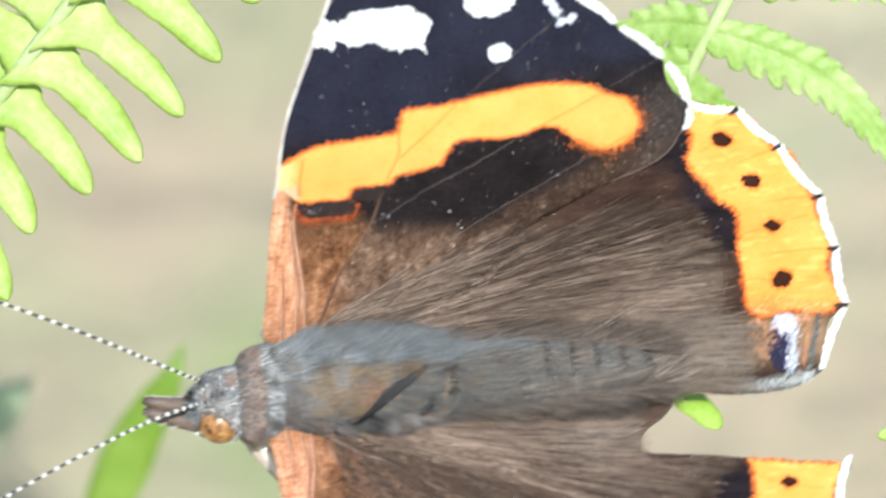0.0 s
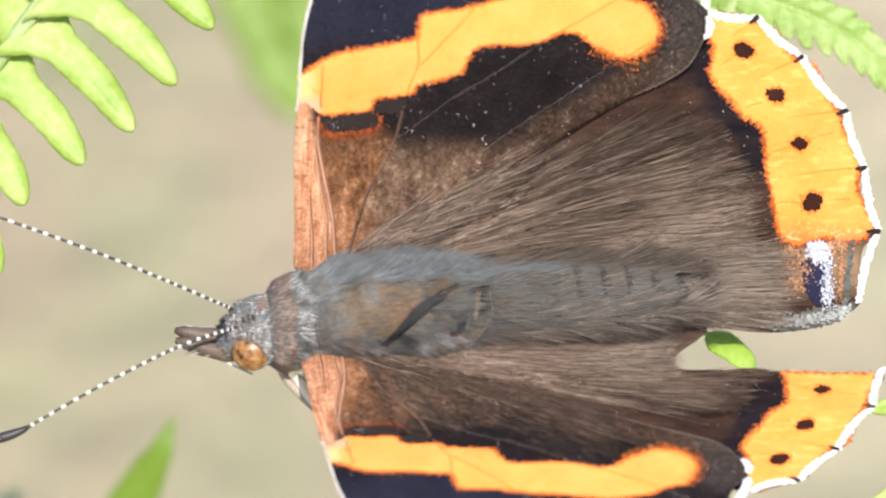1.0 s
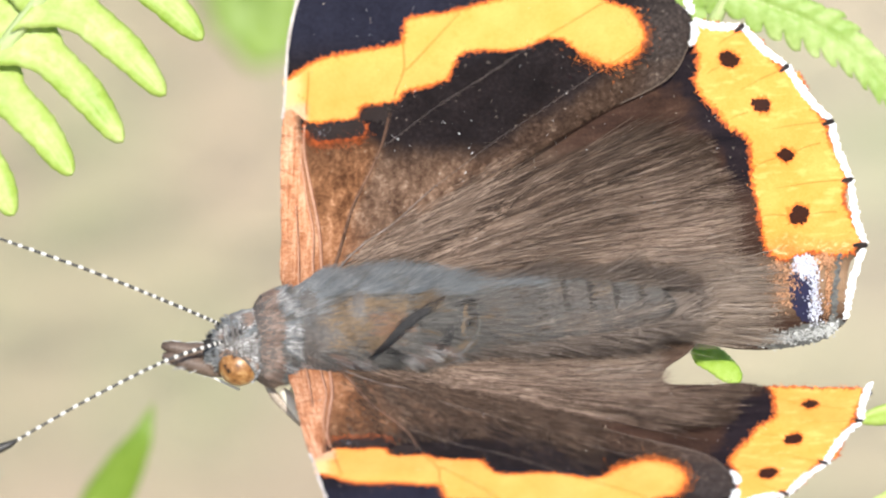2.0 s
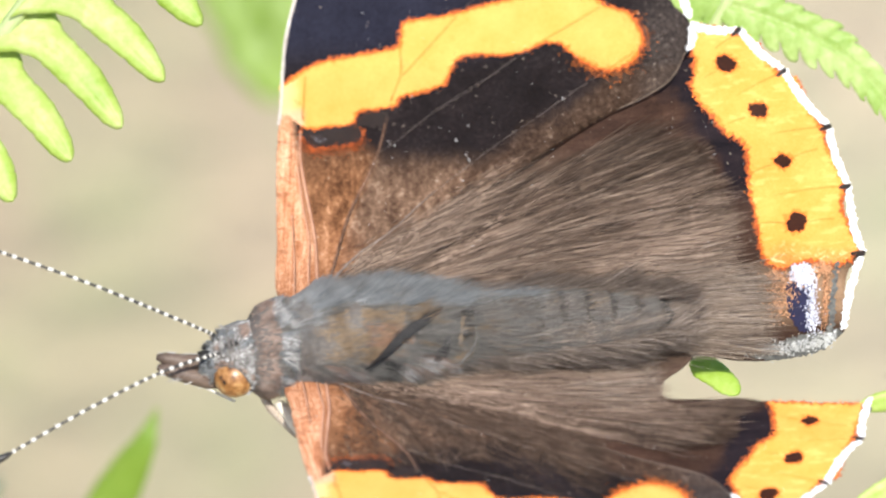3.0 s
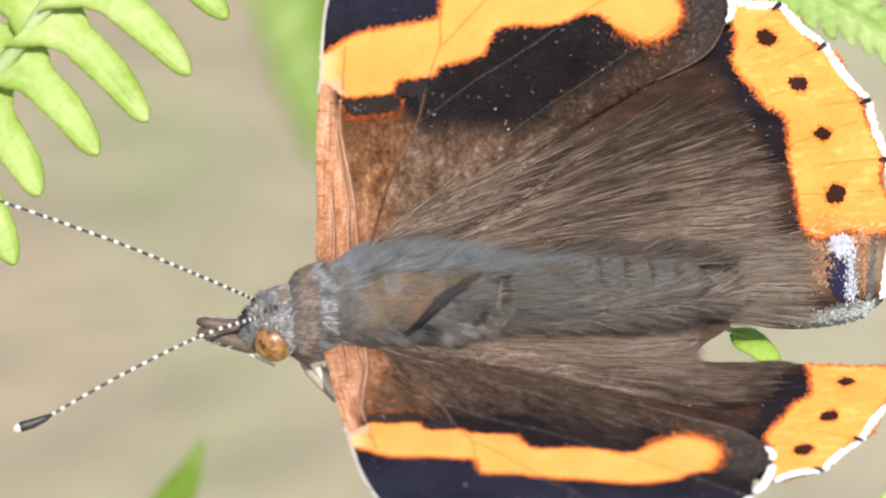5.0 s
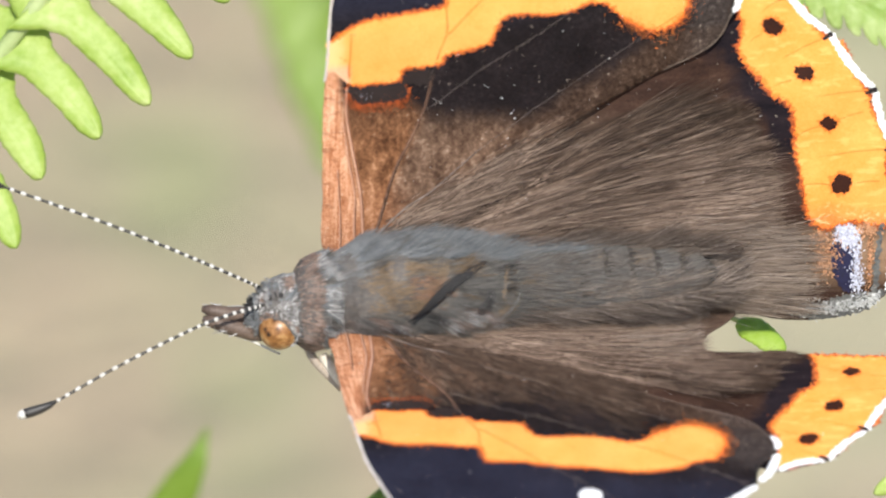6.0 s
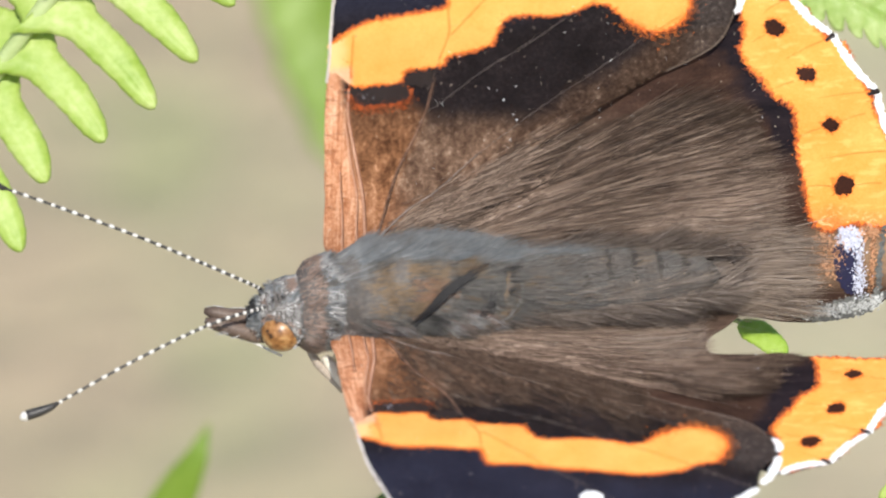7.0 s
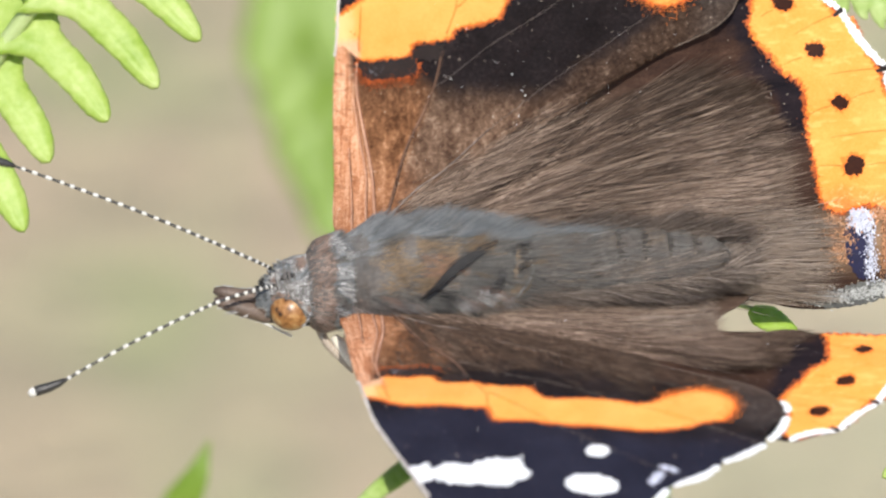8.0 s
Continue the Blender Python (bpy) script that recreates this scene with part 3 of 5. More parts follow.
def disc(x, y, rx, ry, turn=0.0, n=14):
    c, s = math.cos(turn), math.sin(turn)
    return [(x + rx * math.cos(2 * math.pi * k / n) * c - ry * math.sin(2 * math.pi * k / n) * s, y + rx * math.cos(2 * math.pi * k / n) * s + ry * math.sin(2 * math.pi * k / n) * c) for k in range(n)]


def vein(path, height, parent, side, radius=0.010, band=()):
    pts = spline([(*p, 0) for p in path], 0.4)
    n = len(pts)
    v, f = tube([(p.x, p.y * side, height(p.x, p.y) + 0.03) for p in pts], [radius * (1 - 0.5 * i / n) for i in range(n)], 5)
    shape("vein", v, f, VEIN, parent)
    near = [random.choice(pts) for _ in range(int(5 * n))]
    scatter("vein_scale", [(p.x + random.gauss(0, 0.1), p.y + random.gauss(0, 0.1), random.uniform(0.008, 0.02)) for p in near], height, 0.05, RIM, parent, side, "pale scales along the vein")
    crossing = [(p.x, p.y * side, height(p.x, p.y) + 0.055) for p in pts if band and inside((p.x, p.y), list(band))]
    if len(crossing) > 2:
        v, f = tube(crossing, 0.04, 5)
        shape("band_vein", v, f, DEEP, parent, "deep orange vein across the band")


def scatter(name, spots, height, lift, material, parent, side, label, stretch=1.0):
    """Loose scales strewn over a wing: (x, y, size) each."""
    verts, flat = [], []
    for x, y, r in spots:
        o, turn = len(verts), random.uniform(0, 6.28)
        c, d = math.cos(turn), math.sin(turn)
        z = height(x, y) + lift + random.uniform(0, 0.03)
        for q in (0, 1.3, 2.5, 3.8, 5.1):
            u, w = r * math.cos(q) * random.uniform(0.6, 1.3) * stretch, r * math.sin(q) * random.uniform(0.6, 1.3) / stretch ** 0.5
            verts.append((x + u * c - w * d, (y + u * d + w * c) * side, z + 0.04 * math.cos(q)))
        flat.append(tuple(range(o, o + 5)))
    tagged(shape(name, verts, flat, material, parent, label), kind="stuff")


def strew(outline, count, height, parent, side):
    """Single orange and rust scales scattered over the edge of a band."""
    ring = spline([(*p, 0) for p in outline], 0.1, True)
    for name, spread, lift, material, share in (("rust_scale", 0.16, 0.03, RUST, 0.5), ("orange_scale", 0.11, 0.06, DEEP, 0.5)):
        spots = []
        for _ in range(int(count * share)):
            p = random.choice(ring)
            if p.x < -10.4:
                continue
            spots.append((p.x + random.gauss(0, spread), p.y + random.gauss(0, spread), random.uniform(0.014, 0.042)))
        scatter(name, spots, height, lift, material, parent, side, "scattered scales at the edge")


def fringe(tips, inset, height, parent, side, seed, gap=0.13):
    """White scallops between the dark vein ends along a margin."""
    for i, (p, q) in enumerate(zip(tips, tips[1:])):
        p, q = Vector(p), Vector(q)
        t = (q - p).normalized()
        into = Vector((-t.y, t.x)) * -1
        a, b = p + t * gap, q - t * gap
        m = (a + b) / 2
        deep = inset * min(1.0, (q - p).length / 2.2)
        ring = [a - into * 0.08, a * 0.6 + b * 0.4 + into * deep * 0.02, b * 0.8 + a * 0.2 - into * deep * 0.05, b - into * 0.08, b + into * deep * 0.5, b * 0.6 + a * 0.4 + into * deep * 1.1, a * 0.7 + b * 0.3 + into * deep * 1.0, a + into * deep * 0.6]
        wing_piece("white_fringe", [tuple(r) for r in ring], height, 0.07, WHITE, parent, side, "white scale fringe", 0.15, seed + i, 0.05, 0.4)


def forewing(fly, side):
    mesh = wing_piece("forewing", FORE_OUTLINE, fore_height, 0.0, FOREWING, fly, side, "brown and black forewing with orange band", 0.05, 3, 0.25, 0.45)
    thick = mesh.modifiers.new("thickness", "SOLIDIFY")
    thick.thickness, thick.offset = 0.07 * MM, -1.0
    # on the other wing the inner edge of band and bar slopes a little more
    lean = (lambda ring: ring) if side > 0 else (lambda ring: [(x, y + 0.09 * min(3.6, max(0.0, x + 10.2))) if y < 13.2 and x < -4 else (x, y) for x, y in ring])
    band, red = lean(BAND), lean(BAND_RED)
    wing_piece("band_edge", red, fore_height, 0.02, RUST, mesh, side, "rust-red ragged edge of the band", 0.26, 5, 0.06, grow=0.13)
    wing_piece("band_rim", red, fore_height, 0.035, DEEP, mesh, side, "deep orange rim of the band", 0.2, 15, 0.07, grow=0.0)
    wing_piece("orange_band", band, fore_height, 0.05, BAND_ORANGE, mesh, side, "bright orange band", 0.18, 8, 0.07, grow=-0.1)
    bar = lean(CELL_BAR)
    bar_line = [(q.x, q.y) for q in spline([(*p, 0) for p in bar[6:]], 0.1)]
    if side > 0:
        wing_piece("bar_rim", bar, fore_height, 0.03, RUST, mesh, side, "rust-red rim of the bar", 0.34, 21, 0.06, grow=0.1)
    scatter("bar_edge", [(x + random.gauss(0, 0.22), y + random.gauss(-0.2, 0.22), random.uniform(0.008, 0.024)) for x, y in [random.choice(bar_line) for _ in range(1500 if side > 0 else 500)]], fore_height, 0.04, RUST, mesh, side, "orange-red scales below the bar")
    # a bluish glint on the bar, painted with pale scales
    scatter("bar_glint", [(random.gauss(-9.05, 0.22), random.gauss(10.72, 0.16) + (0.1 if side < 0 else 0), random.uniform(0.008, 0.02)) for _ in range(24)], fore_height, 0.085, LILAC, mesh, side, "few pale blue scales painted as a glint on the bar")
    strew(red, 900, fore_height, mesh, side)
    knob = [(q.x, q.y) for q in spline([(7.8, 17.0, 0), (8.5, 15.7, 0), (8.3, 14.5, 0), (7.3, 13.8, 0), (6.2, 13.9, 0), (4.9, 14.8, 0)], 0.1)]
    scatter("band_dust", [(x + random.gauss(0.05, 0.3), y + random.gauss(-0.1, 0.3), random.uniform(0.012, 0.034)) for x, y in [random.choice(knob) for _ in range(900)]], fore_height, 0.06, DEEP, mesh, side, "dusting of orange scales round the end of the band")
    specks = [(random.uniform(-8, 9), random.uniform(5, 20), random.uniform(0.008, 0.022)) for _ in range(80 if side > 0 else 35)]
    scatter("loose_scale", [q for q in specks if inside(q[:2], FORE_OUTLINE)], fore_height, 0.07, WHITE, mesh, side, "tiny loose white scales")
    wing_piece("cell_bar", bar, fore_height, 0.07, BLACK, mesh, side, "black bar", 0.16, 2, 0.08)
    wing_piece("bar_step", lean(BAR_STEP), fore_height, 0.045, BLACK, mesh, side, "black mark beside the bar", 0.5, 6, 0.07)
    wing_piece("white_bar", WHITE_BAR, fore_height, 0.05, WHITE, mesh, side, "white bar", 0.32, 4, 0.07, grow=-0.12)
    for x, y, rx, ry in ((-0.1, 24.7, 1.5, 1.15), (0.6, 21.1, 0.72, 0.72), (1.3, 27.4, 0.5, 0.45), (-2.2, 28.4, 0.6, 0.5)):
        wing_piece("white_spot", disc(x, y, rx, ry), fore_height, 0.05, WHITE, mesh, side, "white spot", 0.22, x, 0.07, grow=-0.08)
    for x, y, rx, ry, turn in ((3.35, 24.0, 0.25, 0.9, 0.5), (4.1, 22.9, 0.55, 0.3, 0.3)):
        wing_piece("lilac_mark", disc(x, y, rx, ry, turn), fore_height, 0.05, LILAC, mesh, side, "pale lilac mark", 0.3, x, 0.1)
    wing_piece("costal_edge", [(-11.2, 11.6), (-11.1, 13), (-10.85, 17.1), (-9.75, 21.7), (-8.75, 25.5), (-8.6, 25.35), (-9.58, 21.62), (-10.7, 17.05), (-10.96, 13), (-11.06, 11.6)],
               fore_height, 0.06, scaly_edge, mesh, side, "pale leading edge", 0.04, 6, 0.2)
    fringe([(11.1, 14.1), (11.25, 16.2), (9.75, 19.4), (6.95, 22.2), (3.9, 25.0), (1.4, 28.1), (-1.0, 30.5)], 0.42, fore_height, mesh, side, 11, 0.35)
    for path in ([(-5.6, 9.7), (-4.3, 10.7), (-2.2, 12.4), (0.5, 14.1), (2.3, 15.4), (6.2, 17.7), (9.4, 19.6)], [(-2.7, 6.9), (0.3, 9.4), (3.1, 11.3), (5.8, 13.2), (9.6, 15.6)],
                 [(-9.85, 12.0), (-9.82, 13.0), (-9.75, 14.6)], [(-4.5, 14.4), (-3.2, 15.9), (-1.8, 17.5), (0.3, 19.8), (2.2, 21.8), (4.2, 23.6)], [(-5.35, 11.8), (-5.0, 13.2), (-4.6, 14.6), (-4.7, 16.5), (-4.4, 17.5)]):
        vein(path, fore_height, mesh, side, band=BAND)
    # the raised veins of the root, each with its shadow painted as a darker line
    for name, path, r0, r1, colour, groove in (("costal_vein", [(-8.75, 0.4), (-8.88, 1.9), (-9.07, 4.4), (-9.63, 7.5), (-9.95, 9.5), (-9.95, 11.2)], 0.075, 0.05, SALMON, 0.11), ("costal_vein", [(-9.3, 0.4), (-9.36, 2.3), (-9.38, 4.3), (-9.75, 6.5), (-10.1, 9.0)], 0.05, 0.03, SALMON, 0.08),
                                               ("costal_vein", [(-10.1, 0.4), (-10.15, 3.0), (-10.35, 6.0)], 0.05, 0.02, SALMON, 0.08),
                                               ("root_vein", [(-8.6, 0.5), (-8.05, 2.4), (-7.3, 5.65), (-6.3, 8.1), (-5.7, 9.9), (-5.35, 11.8)], 0.08, 0.035, ROOT_VEIN, 0.1),
                                               ("root_vein", [(-8.3, 1.4), (-7.8, 2.0), (-6.6, 3.35), (-5.1, 4.5), (-2.7, 6.9)], 0.05, 0.02, VEIN, 0.08)):
        pts = spline([(*p, 0) for p in path], 0.3)
        k = len(pts)
        v, f = tube([(p.x, p.y * side, fore_height(p.x, p.y) + 0.01) for p in pts], [r0 + (r1 - r0) * i / k for i in range(k)], 6)
        shape(name, v, f, colour, mesh, "raised vein from the root of the wing")
        v, f = tube([(p.x + groove, p.y * side, fore_height(p.x, p.y)) for p in pts], [0.045 - 0.02 * i / k for i in range(k)], 6)
        shape("vein_groove", v, f, VEIN_SHADE if colour is SALMON else DARK_VEIN_SHADE, mesh, "dark line painted as the vein's shadow")
    # pale loose scales in the middle of the wing, and the bright rim of the hind margin
    if side > 0:
        scatter("loose_scale", [(x + random.gauss(0, 0.05), y + random.gauss(0, 0.05), r) for x, y, r in ((-1.46, 10.2, 0.045), (-0.91, 9.45, 0.03), (-0.74, 8.9, 0.055), (-1.0, 9.2, 0.03), (-1.11, 7.67, 0.03), (-1.15, 7.06, 0.05), (-5.25, 10.41, 0.05), (-4.94, 10.11, 0.04), (-5.1, 10.25, 0.04), (4.3, 12.2, 0.03), (7.3, 12.0, 0.03))], fore_height, 0.07, WHITE, mesh, side, "loose white scales")
    rim = spline([*(((7.4, 11.17, 0),) if side > 0 else ((-1.9, 5.42, 0), (1.0, 7.42, 0), (3.8, 9.12, 0), (6.5, 10.75, 0))), (9.2, 11.95, 0), (10.4, 12.85, 0), (11.05, 14.3, 0)], 0.3)
    v, f = tube([(p.x, p.y * side, fore_height(p.x, p.y) - 0.01) for p in rim], 0.028, 6)
    shape("hind_rim", v, f, RIM, mesh, "pale brown rim of the hind margin")
    hairs, roots = [], []
    edge = spline([(-7.6, 0.6, 0), (-4.7, 2.9, 0), (-1.9, 4.8, 0), (1.0, 6.8, 0), (3.8, 8.6, 0)], 0.1)
    for _ in range(4200 if side > 0 else 700):
        e = random.choice(edge[:int(len(edge) * random.uniform(0.1, 0.8 if side > 0 else 0.55))])
        q = e + Vector((random.gauss(0, 0.3), random.gauss(0.1, 0.35), 0))
        if side > 0 and random.random() < 0.6:
            q += Vector((0.3, random.uniform(0.0, 1.4), 0))
        ang = math.atan2(q.y + 2.5, q.x + 14) + random.gauss(0, 0.09) - (0.16 if side > 0 else 0.0)
        (roots if q.x < 0.5 + random.gauss(0, 1.5) and random.random() < 0.75 else hairs).append((Vector((q.x, q.y * side, fore_height(q.x, q.y) + 0.03)), Vector((math.cos(ang), math.sin(ang) * side, 0)), Vector((0, 0, 1)), random.uniform(0.8, 2.2) * (1.5 if side > 0 else 1.0), random.uniform(0.008, 0.018), Vector((0, 0, random.uniform(-0.25, 0.05)))))
    if side < 0:
        # extra dark hair on this wing only, in place of its deeper shade
        for _ in range(7000):
            e = random.choice(edge)
            q = e + Vector((random.gauss(-0.2, 0.4), abs(random.gauss(0, 2.2)), 0))
            ang = math.atan2(q.y + 2.5, q.x + 14) + random.gauss(0, 0.06)
            hairs.append((Vector((q.x, q.y * side, fore_height(q.x, q.y) + 0.02)), Vector((math.cos(ang), math.sin(ang) * side, 0)), Vector((0, 0, 1)), random.uniform(0.8, 2.0), random.uniform(0.006, 0.014), Vector((0, 0, random.uniform(-0.1, 0.05)))))
        # short dark down over the cell, standing in for shade on this wing
        for _ in range(2600):
            q = Vector((random.uniform(-8.8, -1.5), random.uniform(4.0, 11.0), 0))
            if q.x < -8.7 + 0.1 * q.y - 0.35 * max(0.0, q.y - 5) or not inside((q.x, q.y), FORE_OUTLINE):
                continue
            ang = math.atan2(q.y + 2.5, q.x + 14) + random.gauss(0, 0.2)
            hairs.append((Vector((q.x, q.y * side, fore_height(q.x, q.y) + 0.01)), Vector((math.cos(ang), math.sin(ang) * side, 0)), Vector((0, 0, 1)), random.uniform(0.35, 0.9), random.uniform(0.010, 0.022), Vector((0, 0, random.uniform(-0.05, 0.05)))))
    v, f = strands(hairs)
    tagged(shape("wing_hair", v, f, UMBER_HAIR, mesh, "dark brown hair along the inner edge, and as painted-in shade over one wing"), kind="stuff")
    v, f = strands(roots)
    tagged(shape("wing_hair", v, f, WING_HAIR, mesh, "brown hair near the root"), kind="stuff")
    cup(mesh)
    return mesh


def cup(wing):
    """Bends the outer half of a forewing gently down, with all that lies on it."""
    for ob in (wing, *wing.children_recursive):
        for v in ob.data.vertices:
            past = max(0.0, abs(v.co.y) / MM - 14.7)
            v.co.y -= math.copysign(0.0744 * past * MM, v.co.y)
            v.co.z -= 0.111 * past * MM


def hindwing(fly, side):
    inner = HIND_INNER if side > 0 else HIND_FOLDED
    outer = HIND_OUTLINE if side > 0 else HIND_OUTLINE[:16]
    border = HIND_BORDER
    if side < 0:
        border = [p for p in HIND_BORDER[:7]] + [(15.0, 6.05), (17.6, 6.5), (19.7, 6.9)] + HIND_BORDER[17:]
    mesh = wing_piece("hindwing", outer + inner, hind_height, 0.0, HINDWING, fly, side, "brown hindwing with orange border", 0.04, 9, 0.25, 0.45)
    thick = mesh.modifiers.new("thickness", "SOLIDIFY")
    thick.thickness, thick.offset = 0.07 * MM, -1.0
    wing_piece("border_edge", border, hind_height, 0.02, RUST, mesh, side, "rust-red ragged edge of the border", 0.34, 5, 0.06, grow=0.1)
    wing_piece("border_rim", border, hind_height, 0.035, DEEP, mesh, side, "deep orange rim of the border", 0.32, 17, 0.07, grow=-0.06)
    wing_piece("orange_border", border, hind_height, 0.05, BORDER, mesh, side, "bright orange border", 0.28, 7, 0.07, grow=-0.16)
    strew(border, 800, hind_height, mesh, side)
    specks = [(random.uniform(-2, 15), random.uniform(2, 14), random.uniform(0.008, 0.024)) for _ in range(80)]
    scatter("loose_scale", [q for q in specks if inside(q[:2], HIND_OUTLINE) and q[1] > 3.5], hind_height, 0.3, WHITE, mesh, side, "tiny loose white scales")
    dots = ((13.5, 13.7, 0.58, 0.42), (15.3, 11.0, 0.56, 0.40), (16.7, 8.0, 0.46, 0.40), (17.5, 4.4, 0.55, 0.58))
    for x, y, rx, ry in dots[:4 if side > 0 else 3]:
        wing_piece("dot_halo", disc(x, y, rx * 1.22, ry * 1.25, -0.5), hind_height, 0.07, DEEP, mesh, side, "reddish halo of the dot", 0.3, x + 1, 0.07, 0.3)
        wing_piece("black_dot", disc(x, y, rx, ry, -0.5), hind_height, 0.085, DOT, mesh, side, "black dot", 0.2, x, 0.07, 0.3)
    for p, q in (((12.9, 14.6), (14.1, 15.3)), ((12.3, 12.9), (13.0, 13.3)), ((14.2, 11.9), (16.5, 13.0)), ((13.6, 10.2), (14.6, 10.6)), ((15.9, 9.6), (18.9, 9.9)), ((15.1, 7.4), (16.1, 7.8)), ((17.3, 8.2), (18.6, 8.6)), ((16.2, 6.0), (20.1, 6.4)), ((15.4, 4.4), (16.8, 4.4)), ((18.2, 4.4), (19.6, 4.5))):
        if side < 0 and p[1] < 6.9:
            continue
        streak = spline([(*p, 0), ((p[0] + q[0]) / 2, (p[1] + q[1]) / 2 + 0.06, 0), (*q, 0)], 0.3)
        v, f = tube([(w.x, w.y * side, hind_height(w.x, w.y) + 0.055) for w in streak], [0.015 + 0.035 * i / len(streak) for i in range(len(streak))], 5)
        shape("border_vein", v, f, DEEP, mesh, "deep orange vein across the border")
    tips = [(11.5, 16.0), (14.25, 15.65), (16.75, 13.2), (19.25, 9.95), (20.4, 6.4)]
    if side > 0:
        tips += [(21.3, 2.3), (20.35, -2.3)]
        wing_piece("blue_patch", EYE_PATCH, hind_height, 0.06, NAVY, mesh, side, "dark blue corner patch", 0.2, 5, 0.1, 0.3)
        wing_piece("pale_patch", [(17.35, 1.65), (18.1, 1.8), (18.75, 1.45), (18.55, 0.75), (17.95, 0.6), (17.35, 0.8)], hind_height, 0.075, LILAC, mesh, side, "pale blue-white patch", 0.4, 12, 0.08, 0.3)
        def among(spots, count):
            out = []
            for _ in range(count):
                x, y, sx, sy, r = random.choice(spots)
                out.append((random.gauss(x, sx), random.gauss(y, sy), r * random.uniform(0.5, 1.3)))
            return out
        scatter("pale_scale", among([(17.85, 1.2, 0.35, 0.24, 0.05), (18.2, 0.8, 0.2, 0.25, 0.05), (18.5, 0.1, 0.12, 0.4, 0.045), (18.5, -0.9, 0.18, 0.45, 0.045), (18.6, -1.7, 0.18, 0.4, 0.045)], 900), hind_height, 0.085, LILAC, mesh, side, "scattered pale blue-white scales")
        scatter("orange_fleck", among([(16.6, 1.1, 0.5, 0.25, 0.055), (16.6, 0.3, 0.5, 0.35, 0.055), (16.7, -0.6, 0.4, 0.5, 0.05), (19.0, 1.5, 0.3, 0.2, 0.06), (19.25, 0.2, 0.1, 0.7, 0.035), (19.25, -1.2, 0.09, 0.5, 0.03)], 1500), hind_height, 0.075, TAN, mesh, side, "orange-tan flecks")
        wing_piece("corner_stripe", [(19.45, -2.5), (19.5, -0.5), (19.7, 1.6), (20.0, 1.7), (19.8, -0.5), (19.75, -2.4)], hind_height, 0.06, GREY, mesh, side, "dark grey stripe", 0.2, 3, 0.1, 0.3)
        wing_piece("grey_tail", [(14.0, -3.1), (16.5, -2.9), (19.2, -2.3), (20.2, -2.4), (19.4, -3.4), (18.2, -3.85), (16.2, -4.05)], hind_height, 0.05, GREY, mesh, side, "grey speckled inner corner", 0.2, 2, 0.1, 0.3)
        tail = [(x, -2.95 - 0.35 * math.sin((x - 13.5) / 6.5 * math.pi) + random.gauss(0, 0.22) + 0.09 * max(0, x - 17.5), random.uniform(0.03, 0.065)) for x in [random.uniform(13.4, 19.9) for _ in range(850)]]
        scatter("grey_scale", tail, hind_height, 0.075, PALE_GREY, mesh, side, "curled pale grey scales", 2.2)
    fringe(tips, 0.40, hind_height, mesh, side, 31)
    for p, q in zip(tips[1:-1], ((12.9, 14.6), (15.4, 12.2), (17.6, 9.2), (18.7, 6.2), (19.2, 2.4))):
        d = (Vector(p) - Vector(q)) * 0.22
        v = Vector(p)
        n = Vector((-d.y, d.x)) * 0.4
        wing_piece("vein_end", [tuple(v + n), tuple(v - n), tuple(v - d * 1.6 - n * 0.4), tuple(v - d * 1.6 + n * 0.4)], hind_height, 0.1, BLACK, mesh, side, "dark vein end", 0.05, 3, 0.1, 0.3)
    hairs, umber, pale = [], [], []
    for _ in range(16500 if side > 0 else 8500):
        t = random.random()
        a = -6 + 18.6 * t ** 0.9 + (random.uniform(0, 3) if side > 0 and random.random() < 0.1 else 0)
        lo, hi = (-3.2 if side > 0 else -0.4), min(9.0, 3.0 + 0.53 * (a + 6))
        b = lo + (hi - lo) * random.random()
        if side > 0 and a > 12.6:
            b = random.uniform(-3.4, 1.6)
        if side < 0 and a > 6.5:
            b = max(b, 5.4 + 0.12 * (a - 9)) if a > 8.6 else b
        ang = math.atan2(b + 1.2, a + 13) * 0.9 + random.gauss(0, 0.07) + 0.14 * noise.noise((a * 0.5, b * 0.9, 3)) + 0.14 * noise.noise((a * 0.2, b * 0.3, 6))
        length = random.uniform(2.6, 6.0)
        length = max(0.5, min(length, 14.3 + random.gauss(0, 0.6) - a + (2.6 if b < 1.2 else 0) - max(0.0, b - 4.5) * 0.7))
        if side < 0 and b < 5.2:
            length = min(length, max(0.5, 9.4 - a + random.gauss(0, 0.35)))
        # hairs lean together into locks that run out along the wing
        fan = math.atan2(b + 1.2, a + 13) + 0.05 * noise.noise((a * 0.35, b * 0.5, 9))
        lock = round(fan * 95 + 0.6 * noise.noise((a * 0.5, b * 2.0, 4)))
        centre = lock / 95
        tip = Vector((a + length * math.cos(ang), b + length * math.sin(ang)))
        reach = math.hypot(tip.x + 13, tip.y + 1.2)
        drawn = Vector((-13 + reach * math.cos(centre), -1.2 + reach * math.sin(centre)))
        along = tip.lerp(tip + (drawn - tip) * 0.8, 1.0) - Vector((a, b)) if (drawn - tip).length < 1.5 and random.random() < 0.85 else tip - Vector((a, b))
        along.normalize()
        way = Vector((along.x, along.y * side, 0.0))
        root = Vector((a, b * side, hind_height(a, b) + 0.04))
        shade = 0.5 * b + 0.1 * max(0.0, a - 4) * (b > 2.5) - 0.1 * a + 1.0 * noise.noise((a * 0.3, b * 0.8, 5)) + 2.1 * noise.noise((a * 0.12, lock * 0.73, 2)) + random.gauss(0, 0.4) > (2.45 if side > 0 else 3.2)
